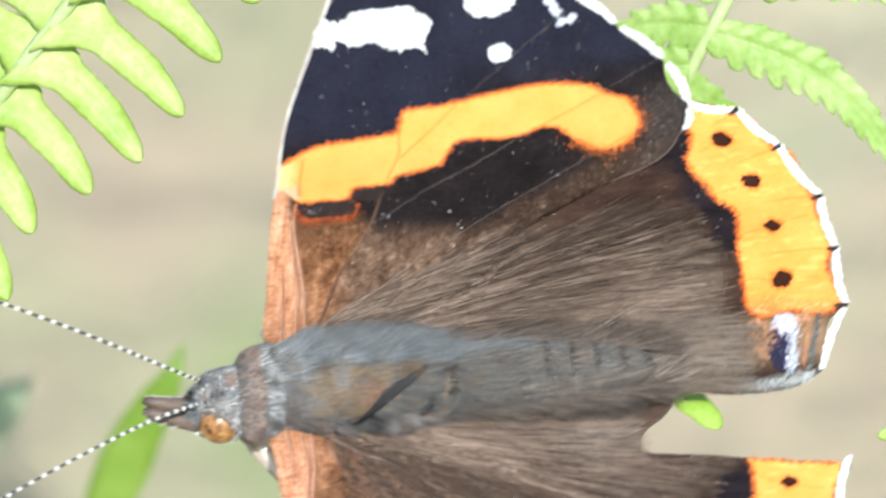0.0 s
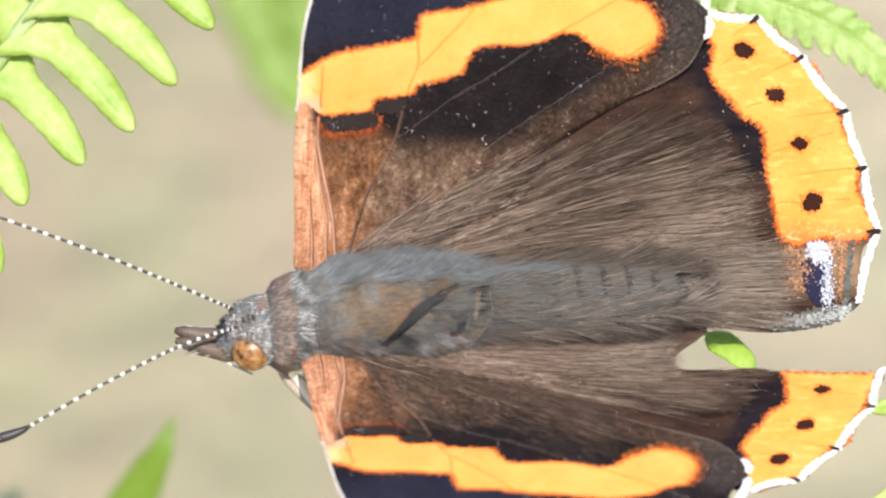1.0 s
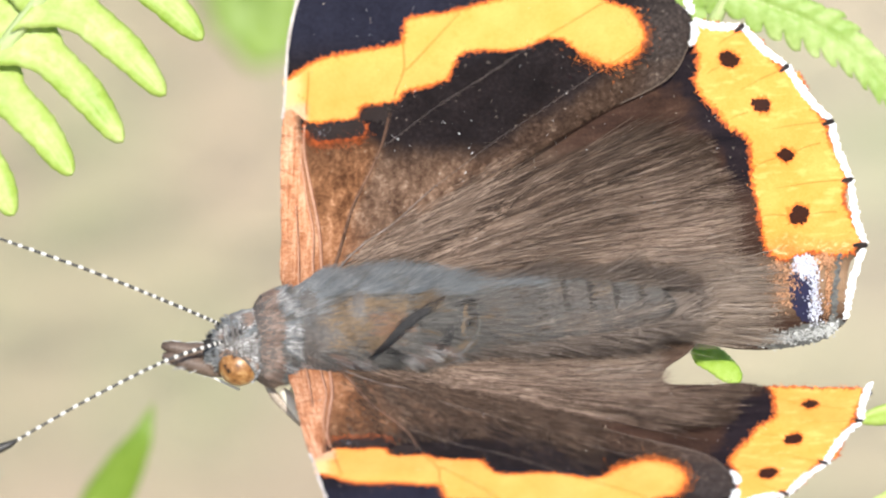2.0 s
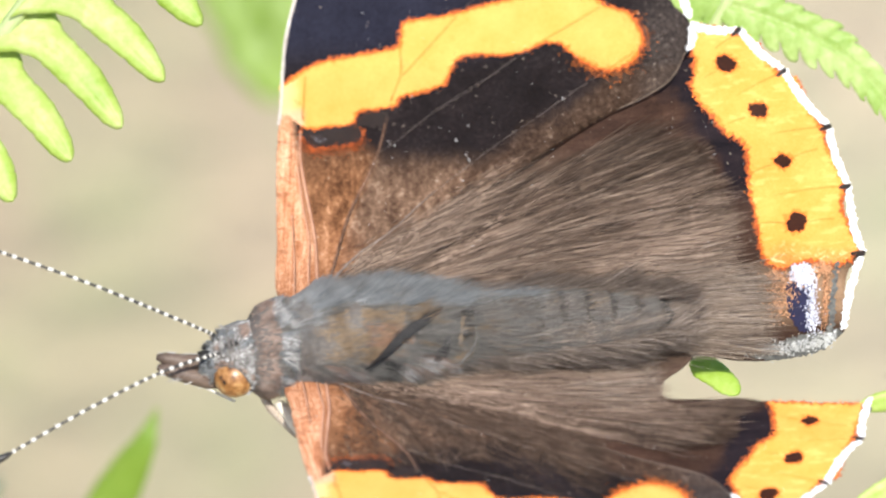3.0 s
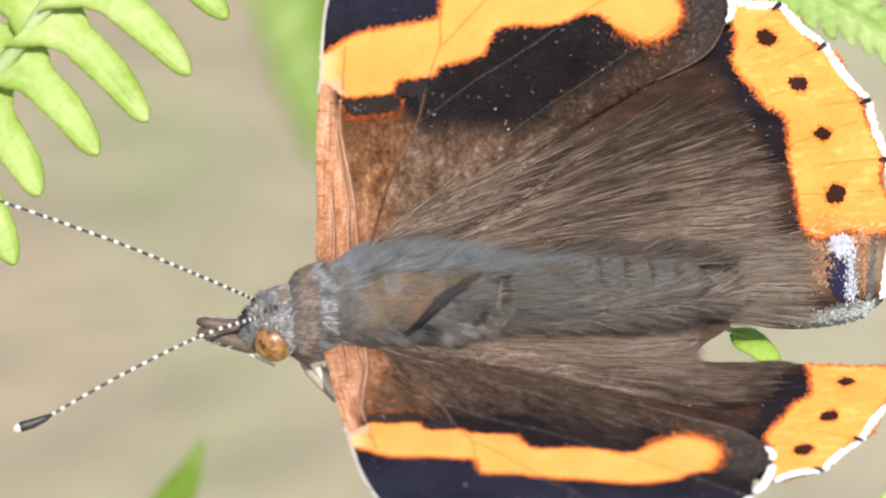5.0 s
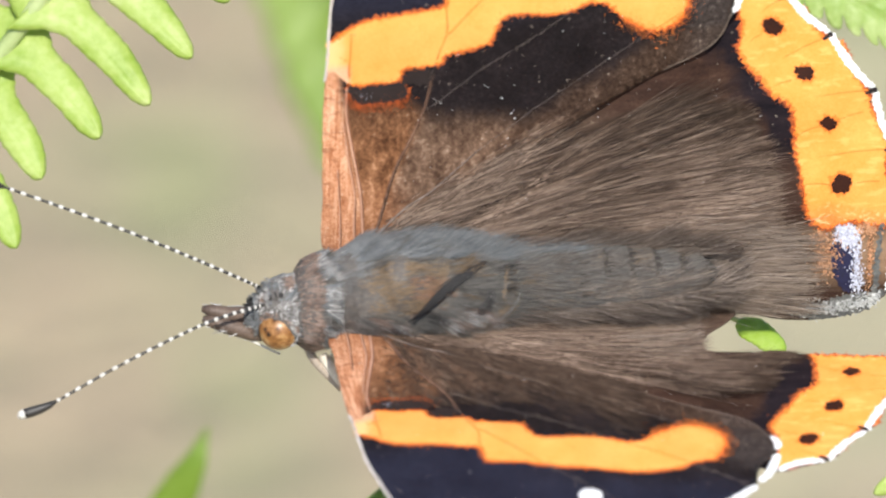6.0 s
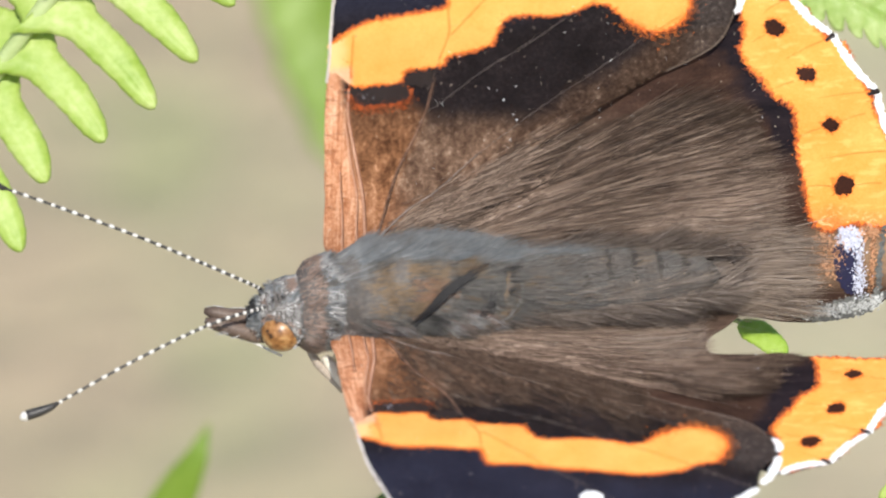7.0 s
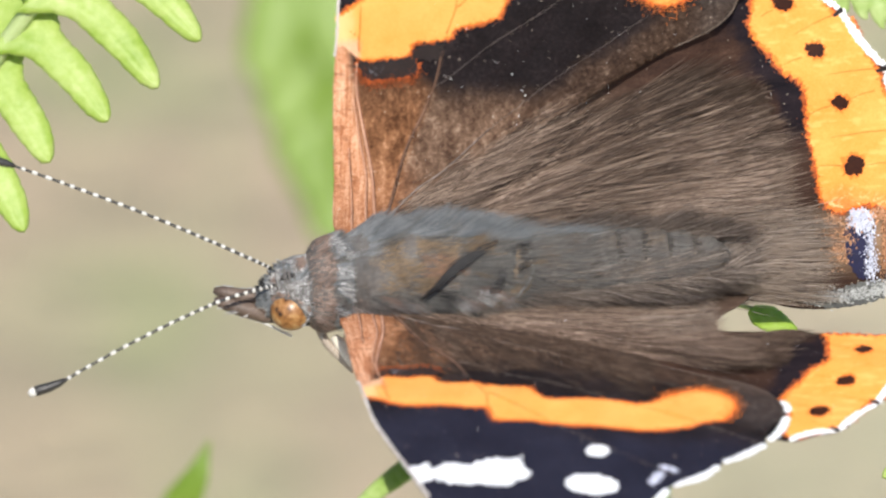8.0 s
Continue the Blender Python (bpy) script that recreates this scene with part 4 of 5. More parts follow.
        if side < 0 and a > 8.4 and b > 5.2 and random.random() < 0.75:
            shade = True
        (pale if (side > 0 and b < 1.8 + random.gauss(0, 0.6) and a + length > 11.5 + random.gauss(0, 1.5)) or (side < 0 and b < 4.6 and a > 1.0 and random.random() < 0.55) else umber if shade else hairs).append((root, way, Vector((0, 0, 1)), length, random.uniform(0.009, 0.025), Vector((0, 0, random.uniform(0.05, 0.3)))))
    v, f = strands(hairs)
    tagged(shape("wing_hair", v, f, WING_HAIR, mesh, "long brown hair"), kind="stuff")
    if pale:
        v, f = strands(pale)
        tagged(shape("tail_hair", v, f, TAIL_HAIR, mesh, "pale brown hair towards the inner corner"), kind="stuff")
    v, f = strands(umber)
    tagged(shape("wing_hair", v, f, UMBER_HAIR, mesh, "long dark umber hair"), kind="stuff")
    return mesh


CHEST_ROWS = [(-11.6, 0, 0.4, 1.2, 1.2), (-10.9, 0, 0.9, 2.1, 2.0), (-9.5, 0, 1.5, 2.55, 2.3), (-7.0, 0, 1.9, 2.65, 2.5), (-4.0, 0, 1.8, 2.4, 2.3), (-1.5, 0, 1.4, 2.0, 2.0), (-0.2, 0, 1.2, 1.5, 1.5)]
CHEST = smooth_rows(CHEST_ROWS, 5)


HEAD = smooth_rows([(-15.5, -1.05, 0.45, 0.3, 0.3), (-15.0, -0.9, 0.6, 0.95, 0.85), (-14.0, -0.75, 0.8, 1.75, 1.4), (-13.2, -0.75, 0.98, 1.9, 1.52), (-12.75, -0.75, 1.05, 1.95, 1.55), (-12.3, -0.6, 1.2, 2.5, 1.8), (-11.8, -0.5, 1.3, 2.6, 1.95), (-11.0, -0.35, 1.4, 2.55, 2.1), (-10.2, -0.15, 1.4, 1.9, 1.7)], 4)
EYE_AT = Vector((-13.65, -1.87, 1.04))


def body_parts(fly):
    v, f = lathe(CHEST, 48, chest_bulge)
    thorax = shape("thorax", v, f, FUR, fly, "furry grey-brown thorax")
    rows = []
    for i in range(45):
        x = -1.4 + 11.9 * i / 44
        u = i / 44
        r = 1.95 * (1 - u ** 2.6) ** 0.5 * (1 - 0.12 * u) * (1 + 0.045 * abs(math.sin(u * 8.5 * math.pi)) ** 0.5) + 0.08
        rows.append((x, 0, 1.25 + 0.75 * u * u, r, r * 0.95))
    v, f = lathe(rows, 28)
    abdomen = shape("abdomen", v, f, DULL, fly, "grey ringed furry abdomen")
    v, f = lathe(HEAD, 24)
    head = shape("head", v, f, FUR, fly, "grey scaly head")
    n = Nodes("amber_eye", 0.35, 0.0, 0.5)
    patch = n.noise(1900.0, 2.0)
    eye_mat = n.done(n.ramp(patch, (0.33, (0.02, 0.008, 0.003)), (0.40, (0.16, 0.065, 0.018)), (0.54, (0.28, 0.125, 0.038)), (0.68, (0.45, 0.27, 0.11))))
    for s in (1, -1):
        c = EYE_AT if s < 0 else Vector((-13.3, -0.2, -0.9))
        v, f = lathe([(c.x - 1.14 * math.cos(k * math.pi / 14), c.y, c.z, 1.16 * math.sin(k * math.pi / 14) + 0.002, 1.05 * math.sin(k * math.pi / 14) + 0.002) for k in range(15)], 24)
        shape("compound_eye", v, f, eye_mat, head, "glossy amber-brown compound eye")
        v, f = tube([(-14.0, -1.3 + s * 0.7, 0.1), (-15.0, -1.3 + s * 0.5, 0.2), (-16.3, -1.1 + s * 0.35, 0.4), (-17.3, -0.85 + s * 0.3, 0.6), (-17.75, -0.72 + s * 0.28, 0.65)], [0.3, 0.46, 0.44, 0.36, 0.16], 10)
        shape("palp", v, f, PALP, head, "dark brown pointed palp")
        if s < 0:
            v, f = tube(spline([(-16.4, -1.62, 0.15), (-15.4, -2.02, 0.0), (-14.4, -2.55, -0.1), (-13.6, -2.95, -0.2)], 0.2), 0.075, 6)
            shape("palp_fringe", v, f, ANTENNA_WHITE, head, "white line of scales under the palp")
            v, f = tube(spline([(-13.42, -1.16, 1.94), (-13.12, -1.95, 1.9), (-12.82, -2.7, 1.3)], 0.15), 0.06, 6)
            shape("eye_rim", v, f, ANTENNA_WHITE, head, "white line of scales behind the eye")
        pal = []
        for _ in range(160):
            t = random.random()
            p = Vector((-14.0 - 3.0 * t, -1.35 + 0.5 * t + s * (0.65 - 0.3 * t) + random.uniform(-0.3, 0.3), 0.0 + 0.5 * t + random.uniform(-0.25, 0.3)))
            pal.append((p, Vector((-0.9, random.uniform(-0.3, 0.3), random.uniform(-0.2, 0.2))).normalized(), Vector((0, 0, 1)), random.uniform(0.4, 0.9), 0.03, Vector((0, 0, 0.05))))
        v, f = strands(pal)
        tagged(shape("palp_hair", v, f, PALE_HAIR, head, "short pale hair"), kind="stuff")
    return thorax, abdomen, head


def chest_bulge(x, a):
    """Swellings of the back: a shield in front, a fold behind it, two lobes after that."""
    deg = math.degrees(a)
    shield = 0.09 * math.exp(-((x + 7.4) / 2.0) ** 4 - ((deg - 108) / 34) ** 4)
    lobe = 0.08 * math.exp(-((x + 2.3) / 1.4) ** 4 - ((deg - 112) / 28) ** 4)
    fold = 0.10 * math.exp(-((x + 6.2 + (deg - 143) * 0.078) / 0.4) ** 2) * min(1.0, max(0.3, (deg - 85) / 25)) if 72 < deg < 155 else 0.0
    return 1 + shield + lobe - fold


def chest_point(x, a, out=0.0):
    """A place on the thorax by its distance back and its angle round it, and the way out."""
    i = max(0, min(len(CHEST) - 2, sum(1 for r in CHEST if r[0] <= x) - 1))
    lo, hi = CHEST[i], CHEST[i + 1]
    t = max(0.0, min(1.0, (x - lo[0]) / (hi[0] - lo[0])))
    row = [c + (d - c) * t for c, d in zip(lo, hi)]
    k = chest_bulge(x, a)
    ry, rz = row[3] * k + out, row[4] * k + out
    return Vector((x, ry * math.cos(a), row[2] + rz * math.sin(a))), Vector((0, math.cos(a) / ry, math.sin(a) / rz)).normalized()


def coat(fly):
    """Down on the thorax, head and abdomen, in its patches of colour."""
    def on(x, a, cz, ry, rz):
        return Vector((x, ry * math.cos(a), cz + rz * math.sin(a))), Vector((0, math.cos(a) / ry, math.sin(a) / rz)).normalized()
    grey, tawny, slate, dark, pale, pink, flank, belly, rusty = [], [], [], [], [], [], [], [], []
    for _ in range(30000):
        x = random.uniform(-11.5, 0.3)
        a = random.uniform(-0.5, math.pi + 0.5)
        deg = math.degrees(a)
        groove = abs(x + 6.65 + (deg - 143) * 0.066) if 80 < deg < 150 else 9
        if groove < 0.12:
            continue
        p, nrm = chest_point(x, a)
        shield = ((x + 7.0) / 2.7) ** 2 + ((deg - 107) / 37) ** 2 + 0.9 * noise.noise((x * 0.9, deg * 0.035, 1)) + random.gauss(0, 0.18)
        rise = random.uniform(0.05, 0.25) if shield < 1 else random.uniform(0.15, 0.5)
        swirl = noise.noise_vector(p * 0.9) * 0.55 + noise.noise_vector(p * 2.3) * 0.25
        way = (Vector((1.0, 0, 0)) + nrm * rise + swirl + Vector((0, random.gauss(0, 0.1) + (0.4 if deg < 60 else -0.25 if deg > 140 else 0), random.gauss(0, 0.08)))).normalized()
        tone = noise.noise(p * 1.3 + Vector((3, 1, 7)))
        length = random.uniform(0.2, 0.45) if shield < 1.1 else random.uniform(0.5, 1.5)
        item = (p, way, nrm, length, random.uniform(0.006, 0.013), Vector((0.15, 0, 0)))
        if shield < 0.95:
            (rusty if x > -6.6 + 0.8 * tone and deg > 95 and random.random() < 0.6 else tawny if tone > -0.2 or random.random() < 0.45 else grey).append(item)
        elif deg < 72 and x > -10.5:
            (slate if tone > -0.3 or random.random() < 0.5 else grey).append(item)
        elif x < -9.4:
            (pale if x < -10.2 and tone > -0.15 and random.random() < 0.55 else slate if deg < 110 and tone > -0.4 else pink if tone > 0.25 else grey).append(item)
        elif deg > 135:
            (dark if tone < -0.5 else pale if tone > 0.42 else pink if tone > 0.2 else grey).append(item)
        else:
            (tawny if tone > 0.36 else dark if tone < -0.42 else grey).append(item)
    # fold across the back, its shade drawn in dark hair, and a tan ridge behind
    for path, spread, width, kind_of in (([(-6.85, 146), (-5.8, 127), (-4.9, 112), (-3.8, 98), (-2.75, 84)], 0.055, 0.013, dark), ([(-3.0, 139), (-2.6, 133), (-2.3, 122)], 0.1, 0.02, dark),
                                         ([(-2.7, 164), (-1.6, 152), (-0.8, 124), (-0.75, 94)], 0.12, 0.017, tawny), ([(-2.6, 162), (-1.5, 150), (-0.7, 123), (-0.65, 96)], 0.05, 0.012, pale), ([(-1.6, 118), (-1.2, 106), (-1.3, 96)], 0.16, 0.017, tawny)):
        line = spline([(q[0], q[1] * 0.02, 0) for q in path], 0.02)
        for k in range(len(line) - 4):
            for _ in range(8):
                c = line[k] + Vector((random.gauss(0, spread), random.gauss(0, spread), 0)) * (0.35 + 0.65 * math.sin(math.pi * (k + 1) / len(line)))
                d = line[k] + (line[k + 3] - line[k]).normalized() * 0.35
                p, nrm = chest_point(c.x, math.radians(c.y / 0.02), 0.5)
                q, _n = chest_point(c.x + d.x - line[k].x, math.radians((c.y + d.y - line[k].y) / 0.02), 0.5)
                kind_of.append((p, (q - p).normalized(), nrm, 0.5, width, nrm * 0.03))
    for s in (1, -1):
        for _ in range(7000):
            x = random.uniform(-3.0, 9.5)
            u = max(0.0, (x + 1.4) / 12.2)
            r = 1.95 * (1 - u ** 2.6) ** 0.5
            a = math.radians(random.uniform(-25, 28))
            p, nrm = on(x, a, 1.25 + 0.75 * u * u, r, r * 0.95)
            p.y, nrm.y = p.y * s, nrm.y * s
            way = (Vector((1.0, s * random.uniform(0.0, 0.3), random.uniform(-0.15, 0.3))) + noise.noise_vector(p * 0.6) * 0.35).normalized()
            flank.append((p, way, nrm, random.uniform(1.2, 3.6), random.uniform(0.010, 0.026), Vector((0, s * random.uniform(-0.3, 0.5), random.uniform(-0.1, 0.5)))))
    for _ in range(1500):
        x = random.uniform(-9.0, -0.5)
        p, nrm = chest_point(x, math.radians(random.uniform(172, 205)))
        way = Vector((1.0, random.uniform(-0.55, -0.1), random.uniform(-0.25, 0.15))).normalized()
        (flank if random.random() < 0.7 else grey).append((p, way, Vector((0, -0.4, 0.9)), random.uniform(1.2, 3.4), random.uniform(0.009, 0.02), Vector((0, random.uniform(-0.1, 0.4), 0))))
    # long hair of the near flank that sweeps up over the abdomen towards its tip
    for _ in range(1300):
        x = random.uniform(-0.5, 8.0)
        u = (x + 1.4) / 11.9
        r = 1.95 * (1 - u ** 2.6) ** 0.5 * (1 - 0.12 * u) + 0.1
        p, nrm = on(x, math.radians(random.uniform(118, 175)), 1.25 + 0.75 * u * u, r, r * 0.95)
        way = (Vector((1.0, random.uniform(0.02, 0.3), 0.05)) + nrm * random.uniform(0.02, 0.12)).normalized()
        (flank if random.random() < 0.55 else belly).append((p, way, nrm, random.uniform(1.4, 3.4), random.uniform(0.008, 0.02), Vector((0, random.uniform(0.0, 0.5), random.uniform(-0.1, 0.1)))))
    for _ in range(700):
        p = Vector((random.uniform(7.5, 10.2), random.uniform(-1.6, 0.3), random.uniform(0.6, 2.0)))
        way = Vector((1.0, random.uniform(0.0, 0.55), random.uniform(-0.1, 0.2))).normalized()
        flank.append((p, way, Vector((0, 0, 1)), random.uniform(1.5, 3.8), random.uniform(0.010, 0.024), Vector((0, random.uniform(0, 0.4), 0))))
    for _ in range(13000):
        x = random.uniform(-1.4, 9.9)
        u = (x + 1.4) / 11.9
        r = 1.95 * (1 - u ** 2.6) ** 0.5 * (1 - 0.12 * u) * (1 + 0.045 * abs(math.sin(u * 8.5 * math.pi)) ** 0.5) + 0.07
        a = random.uniform(-0.5, math.pi + 0.5)
        p, nrm = on(x, a, 1.25 + 0.75 * u * u, r, r * 0.95)
        way = (Vector((1.0, 0, 0)) + nrm * random.uniform(0.05, 0.3) + Vector((0, random.gauss(0, 0.15), 0))).normalized()
        deg, phase = math.degrees(a), (u * 8.5) % 1.0
        reach = 0.10 + 0.10 * u + 0.06 * noise.noise((x * 0.7, a * 2.0, 6))
        ringed = (phase < reach or phase > 1 - reach) and random.random() < (0.42 if deg < 95 else 0.08)
        blotch = 0.7 * noise.noise((x * 0.9, a * 1.3, 2)) + random.gauss(0, 0.3)
        soft = u < 0.27 + 0.15 * blotch + random.gauss(0, 0.08)
        length = random.uniform(0.8, 1.7) if soft else 0.3 if ringed else min(random.uniform(0.35, 0.8), max(0.15, (1 - phase - reach * 0.6) * 1.43))
        kind_of = dark if ringed and not soft else slate if soft and deg < 55 else grey if blotch > (0.05 if soft else 0.15) else tawny if blotch < -0.62 else belly
        if ringed and not soft and random.random() < 0.5:
            continue
        kind_of.append((p, way, nrm, length, random.uniform(0.007, 0.014), Vector((0.1, 0, 0))))
    for _ in range(11000):
        x = random.uniform(-15.4, -10.4)
        rows = min(HEAD, key=lambda r: abs(r[0] - x))
        a = random.uniform(-0.7, math.pi + 0.7)
        p, nrm = on(x, a, rows[2], rows[3], rows[4])
        p.y += rows[1]
        if (p - EYE_AT).length < 1.12:
            continue
        u = (x + 15.2) / 4.8
        swirl = noise.noise_vector(p * 1.7) * 0.5
        way = (Vector((-0.6 if u < 0.25 else 0.8, 0, 0)) + nrm * (0.3 if u < 0.52 else 0.45) + swirl).normalized()
        tone = noise.noise(p * 1.25 + Vector((9, 2, 5)))
        if u < 0.52:
            target = dark if tone < -0.45 else slate if tone < -0.12 else pink if tone > 0.34 or (u < 0.3 and a > 1.9 and tone > 0) else pale if random.random() < 0.75 else grey
        else:
            bandwise = x + 0.35 * noise.noise((x, a * 1.5, 4))
            target = (pink if random.random() < 0.85 else grey) if -12.6 < bandwise < -11.6 else pale if tone > -0.1 and random.random() < 0.6 else slate if tone > -0.35 else grey
        target.append((p, way, nrm, random.uniform(0.14, 0.3) if u < 0.52 else random.uniform(0.2, 0.5), random.uniform(0.009, 0.02), Vector((0, 0, 0))))
    for k in range(260):
        a = random.uniform(-1.1, 1.2)
        p = EYE_AT + Vector((0.95 * math.cos(a) * 0.75 + 0.25, -0.3 - 0.85 * math.sin(a), 0.75 * math.cos(a) + 0.1))
        (pale if k % 3 else dark).append((p, Vector((0.3, -0.5 * math.sin(a), 0.6)).normalized(), Vector((0, 0, 1)), random.uniform(0.15, 0.3), 0.02, Vector((0, 0, 0))))
    for name_label, material, items in (("soft grey body hair", BODY_HAIR, grey), ("tawny body hair", TAWNY_HAIR, tawny), ("rusty hair of the shield", RUSTY_HAIR, rusty), ("slate-grey shoulder hair", SLATE_HAIR, slate), ("blackish hair, also drawn as shade along the folds", DARK_HAIR, dark), ("pale grey scale hair", PALE_HAIR, pale), ("pinkish brown hair of the collar", PINK_HAIR, pink), ("long brown flank hair", FLANK_HAIR, flank), ("brown-grey hair of the abdomen", ABDOMEN_HAIR, belly)):
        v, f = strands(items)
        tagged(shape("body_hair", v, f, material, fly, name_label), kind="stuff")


def antenna(fly, path, tip):
    line = spline(path, 0.2)
    n = len(line)
    v, f = tube(line, [0.09 - 0.02 * i / n for i in range(n)], 8)
    stalk = shape("antenna", v, f, ANTENNA_BLACK, fly, "black and white ringed antenna")
    rings_v, rings_f = [], []
    # the rings stand closer together near the head
    s, end_s = 0.3, 0.2 * (n - 4)
    while s < end_s:
        gap = 0.36 + 0.32 * min(1.0, s / 7.0)
        marks = []
        for k in (0.0, 0.12, 0.3, 0.42):
            w = (s + k * gap) / 0.2
            marks.append(line[int(w)].lerp(line[int(w) + 1], w - int(w)))
        s += gap
        v, f = tube(marks, [0.085, 0.115, 0.115, 0.085], 8)
        o = len(rings_v)
        rings_v += v
        rings_f += [tuple(c + o for c in q) for q in f]
    tagged(shape("ring_marking", rings_v, rings_f, ANTENNA_WHITE, stalk, "fine white rings"), kind="stuff")
    d = (line[-1] - line[-4]).normalized()
    e = line[-1]
    end = e + d * 1.7 + Vector(tip)
    v, f = tube([e - d * 0.1, e + d * 0.3, e + d * 0.9 + Vector(tip) * 0.3, e + d * 1.5 + Vector(tip) * 0.8, end], [0.1, 0.2, 0.27, 0.29, 0.27], 10)
    shape("club", v, f, ANTENNA_BLACK, stalk, "black club")
    v, f = tube([end - d * 0.02, end + d * 0.22, end + d * 0.38], [0.275, 0.25, 0.1], 10)
    shape("club_tip", v, f, ANTENNA_WHITE, stalk, "cream club tip")
    return stalk


def leg(fly, path):
    line = spline(path, 0.5)
    v, f = tube(line, [0.26 - 0.14 * i / len(line) for i in range(len(line))], 8)
    shape("leg", v, f, LEG, fly, "pale scaly leg")


scaly_edge = scaly("pale_costa", (0.30, 0.25, 0.22), (0.75, 0.70, 0.66), 0.55, 0.3)
PALP = scaly("palp_brown", (0.045, 0.03, 0.023), (0.19, 0.135, 0.105), 0.5, 0.3)

ANTENNA_BLACK = scaly("antenna_black", (0.012, 0.011, 0.011), (0.05, 0.045, 0.042), 0.4, 0.4)
ANTENNA_WHITE = scaly("antenna_white", (0.45, 0.42, 0.37), (0.72, 0.70, 0.66), 0.5, 0.3)
LEG = scaly("leg_cream", (0.52, 0.42, 0.30), (0.9, 0.86, 0.78), 0.5, 0.3)
LEG_BROWN = scaly("leg_tawny", (0.18, 0.135, 0.10), (0.58, 0.50, 0.42), 0.5, 0.3)


def build_butterfly():
    fly = tagged(new("butterfly"), "red admiral butterfly resting with half-open wings on a fern", "butterfly")
    body_parts(fly)
    coat(fly)
    feeler = antenna(fly, [(-14.6, 0.36, 1.55), (-17.52, 1.63, 2.23), (-21.47, 3.34, 2.86), (-26.02, 5.13, 3.46), (-28.4, 6.0, 3.8)], (-0.1, -0.1, 0))
    antenna(fly, [(-14.5, -0.74, 1.87), (-17.7, -1.71, 2.16), (-22.1, -3.62, 1.99), (-26.17, -5.59, 1.44)], (-0.1, 0.25, 0))
    v, f = tube([(-11.35, -3.2, 0.15), (-11.05, -3.55, 0.08), (-10.8, -3.95, 0.0), (-10.5, -4.55, -0.1), (-10.22, -5.2, -0.25)], [0.2, 0.34, 0.36, 0.27, 0.08], 12)
    shape("leg", v, f, LEG, fly, "cream foreleg folded at the chest")
    v, f = tube(spline([(-12.2, -2.3, 0.0), (-11.8, -3.3, -0.15), (-11.2, -4.05, -0.2), (-10.3, -5.0, -0.35)], 0.3), 0.25, 8)
    shape("leg", v, f, LEG_BROWN, fly, "slender tawny leg folded at the chest")
    for s in (1, -1):
        leg(fly, [(-9.6, s * 1.5, -0.2), (-10.6, s * 3.0, -1.5), (-9.8, s * 2.8, -3.2), (-9.3, s * 1.0, -4.9)])
        leg(fly, [(-6.0, s * 1.5, -0.4), (-6.4, s * 2.9, -2.2), (-4.9, s * 2.2, -3.6), (-4.0, s * 1.0, -4.9)])
    fores = [forewing(fly, 1), forewing(fly, -1)]
    hinds = [hindwing(fly, 1), hindwing(fly, -1)]
    return fly, fores, hinds, feeler


butterfly, fores, hinds, feeler = build_butterfly()


# ---- ferns ----
def pinnule(name, base, tip, width, parent, material, normal=(0, 0, 1), curl=0.15, bow=None, web=0.55):
    """One leaflet of a fern: domed blade with a sunk midrib and wavy edges."""
    base, tip = Vector(base), Vector(tip)
    d = tip - base
    length = d.length
    d.normalize()
    side = d.cross(Vector(normal)).normalized()
    up = side.cross(d)
    rows, cols = 64, 10
    verts, faces = [], []
    ph = random.uniform(0, 6)
    bow = random.uniform(-0.03, 0.03) if bow is None else bow
    for i in range(rows + 1):
        t = i / rows
        w = width * 0.5 * (1 + web * max(0.0, 1 - t / 0.34) ** 2) * (1 - 0.16 * t) * max(0.0, 1 - t ** 5) ** 0.5
        if not web:
            w *= min(1.0, 0.35 + 3.2 * t) ** 0.7
        for j in range(cols + 1):
            s = j / cols * 2 - 1
            edge = 1 + 0.025 * math.sin(t * 15 + ph + (2 if s > 0 else 0)) + 0.022 * math.sin(t * 47 + 2 * ph) + 0.02 * math.sin(t * 83 + 3 * ph + s)
            x = s * w * edge
            z = width * (0.05 * (1 - s * s) + 0.05 * (1 - s ** 4) - 0.03 * math.exp(-(s / 0.16) ** 2) - curl * t * t * length / width * 0.3) + 0.012 * width * math.sin(t * 11 + s * 2 + ph) * abs(s) + 0.008 * width * math.sin((t * length - abs(s) * w * 0.8) / (0.13 * width)) * abs(s) ** 0.5 * (1 - 0.4 * abs(s))
            verts.append(base + d * t * length + side * (x + bow * length * math.sin(t * math.pi)) + up * z)
    for i in range(rows):
        for j in range(cols):
            k = i * (cols + 1) + j
            faces.append((k, k + 1, k + cols + 2, k + cols + 1))
    leaf = shape(name, verts, faces, material, parent)
    thick = leaf.modifiers.new("thickness", "SOLIDIFY")
    thick.thickness, thick.offset = 0.12 * MM, -1.0
    return leaf


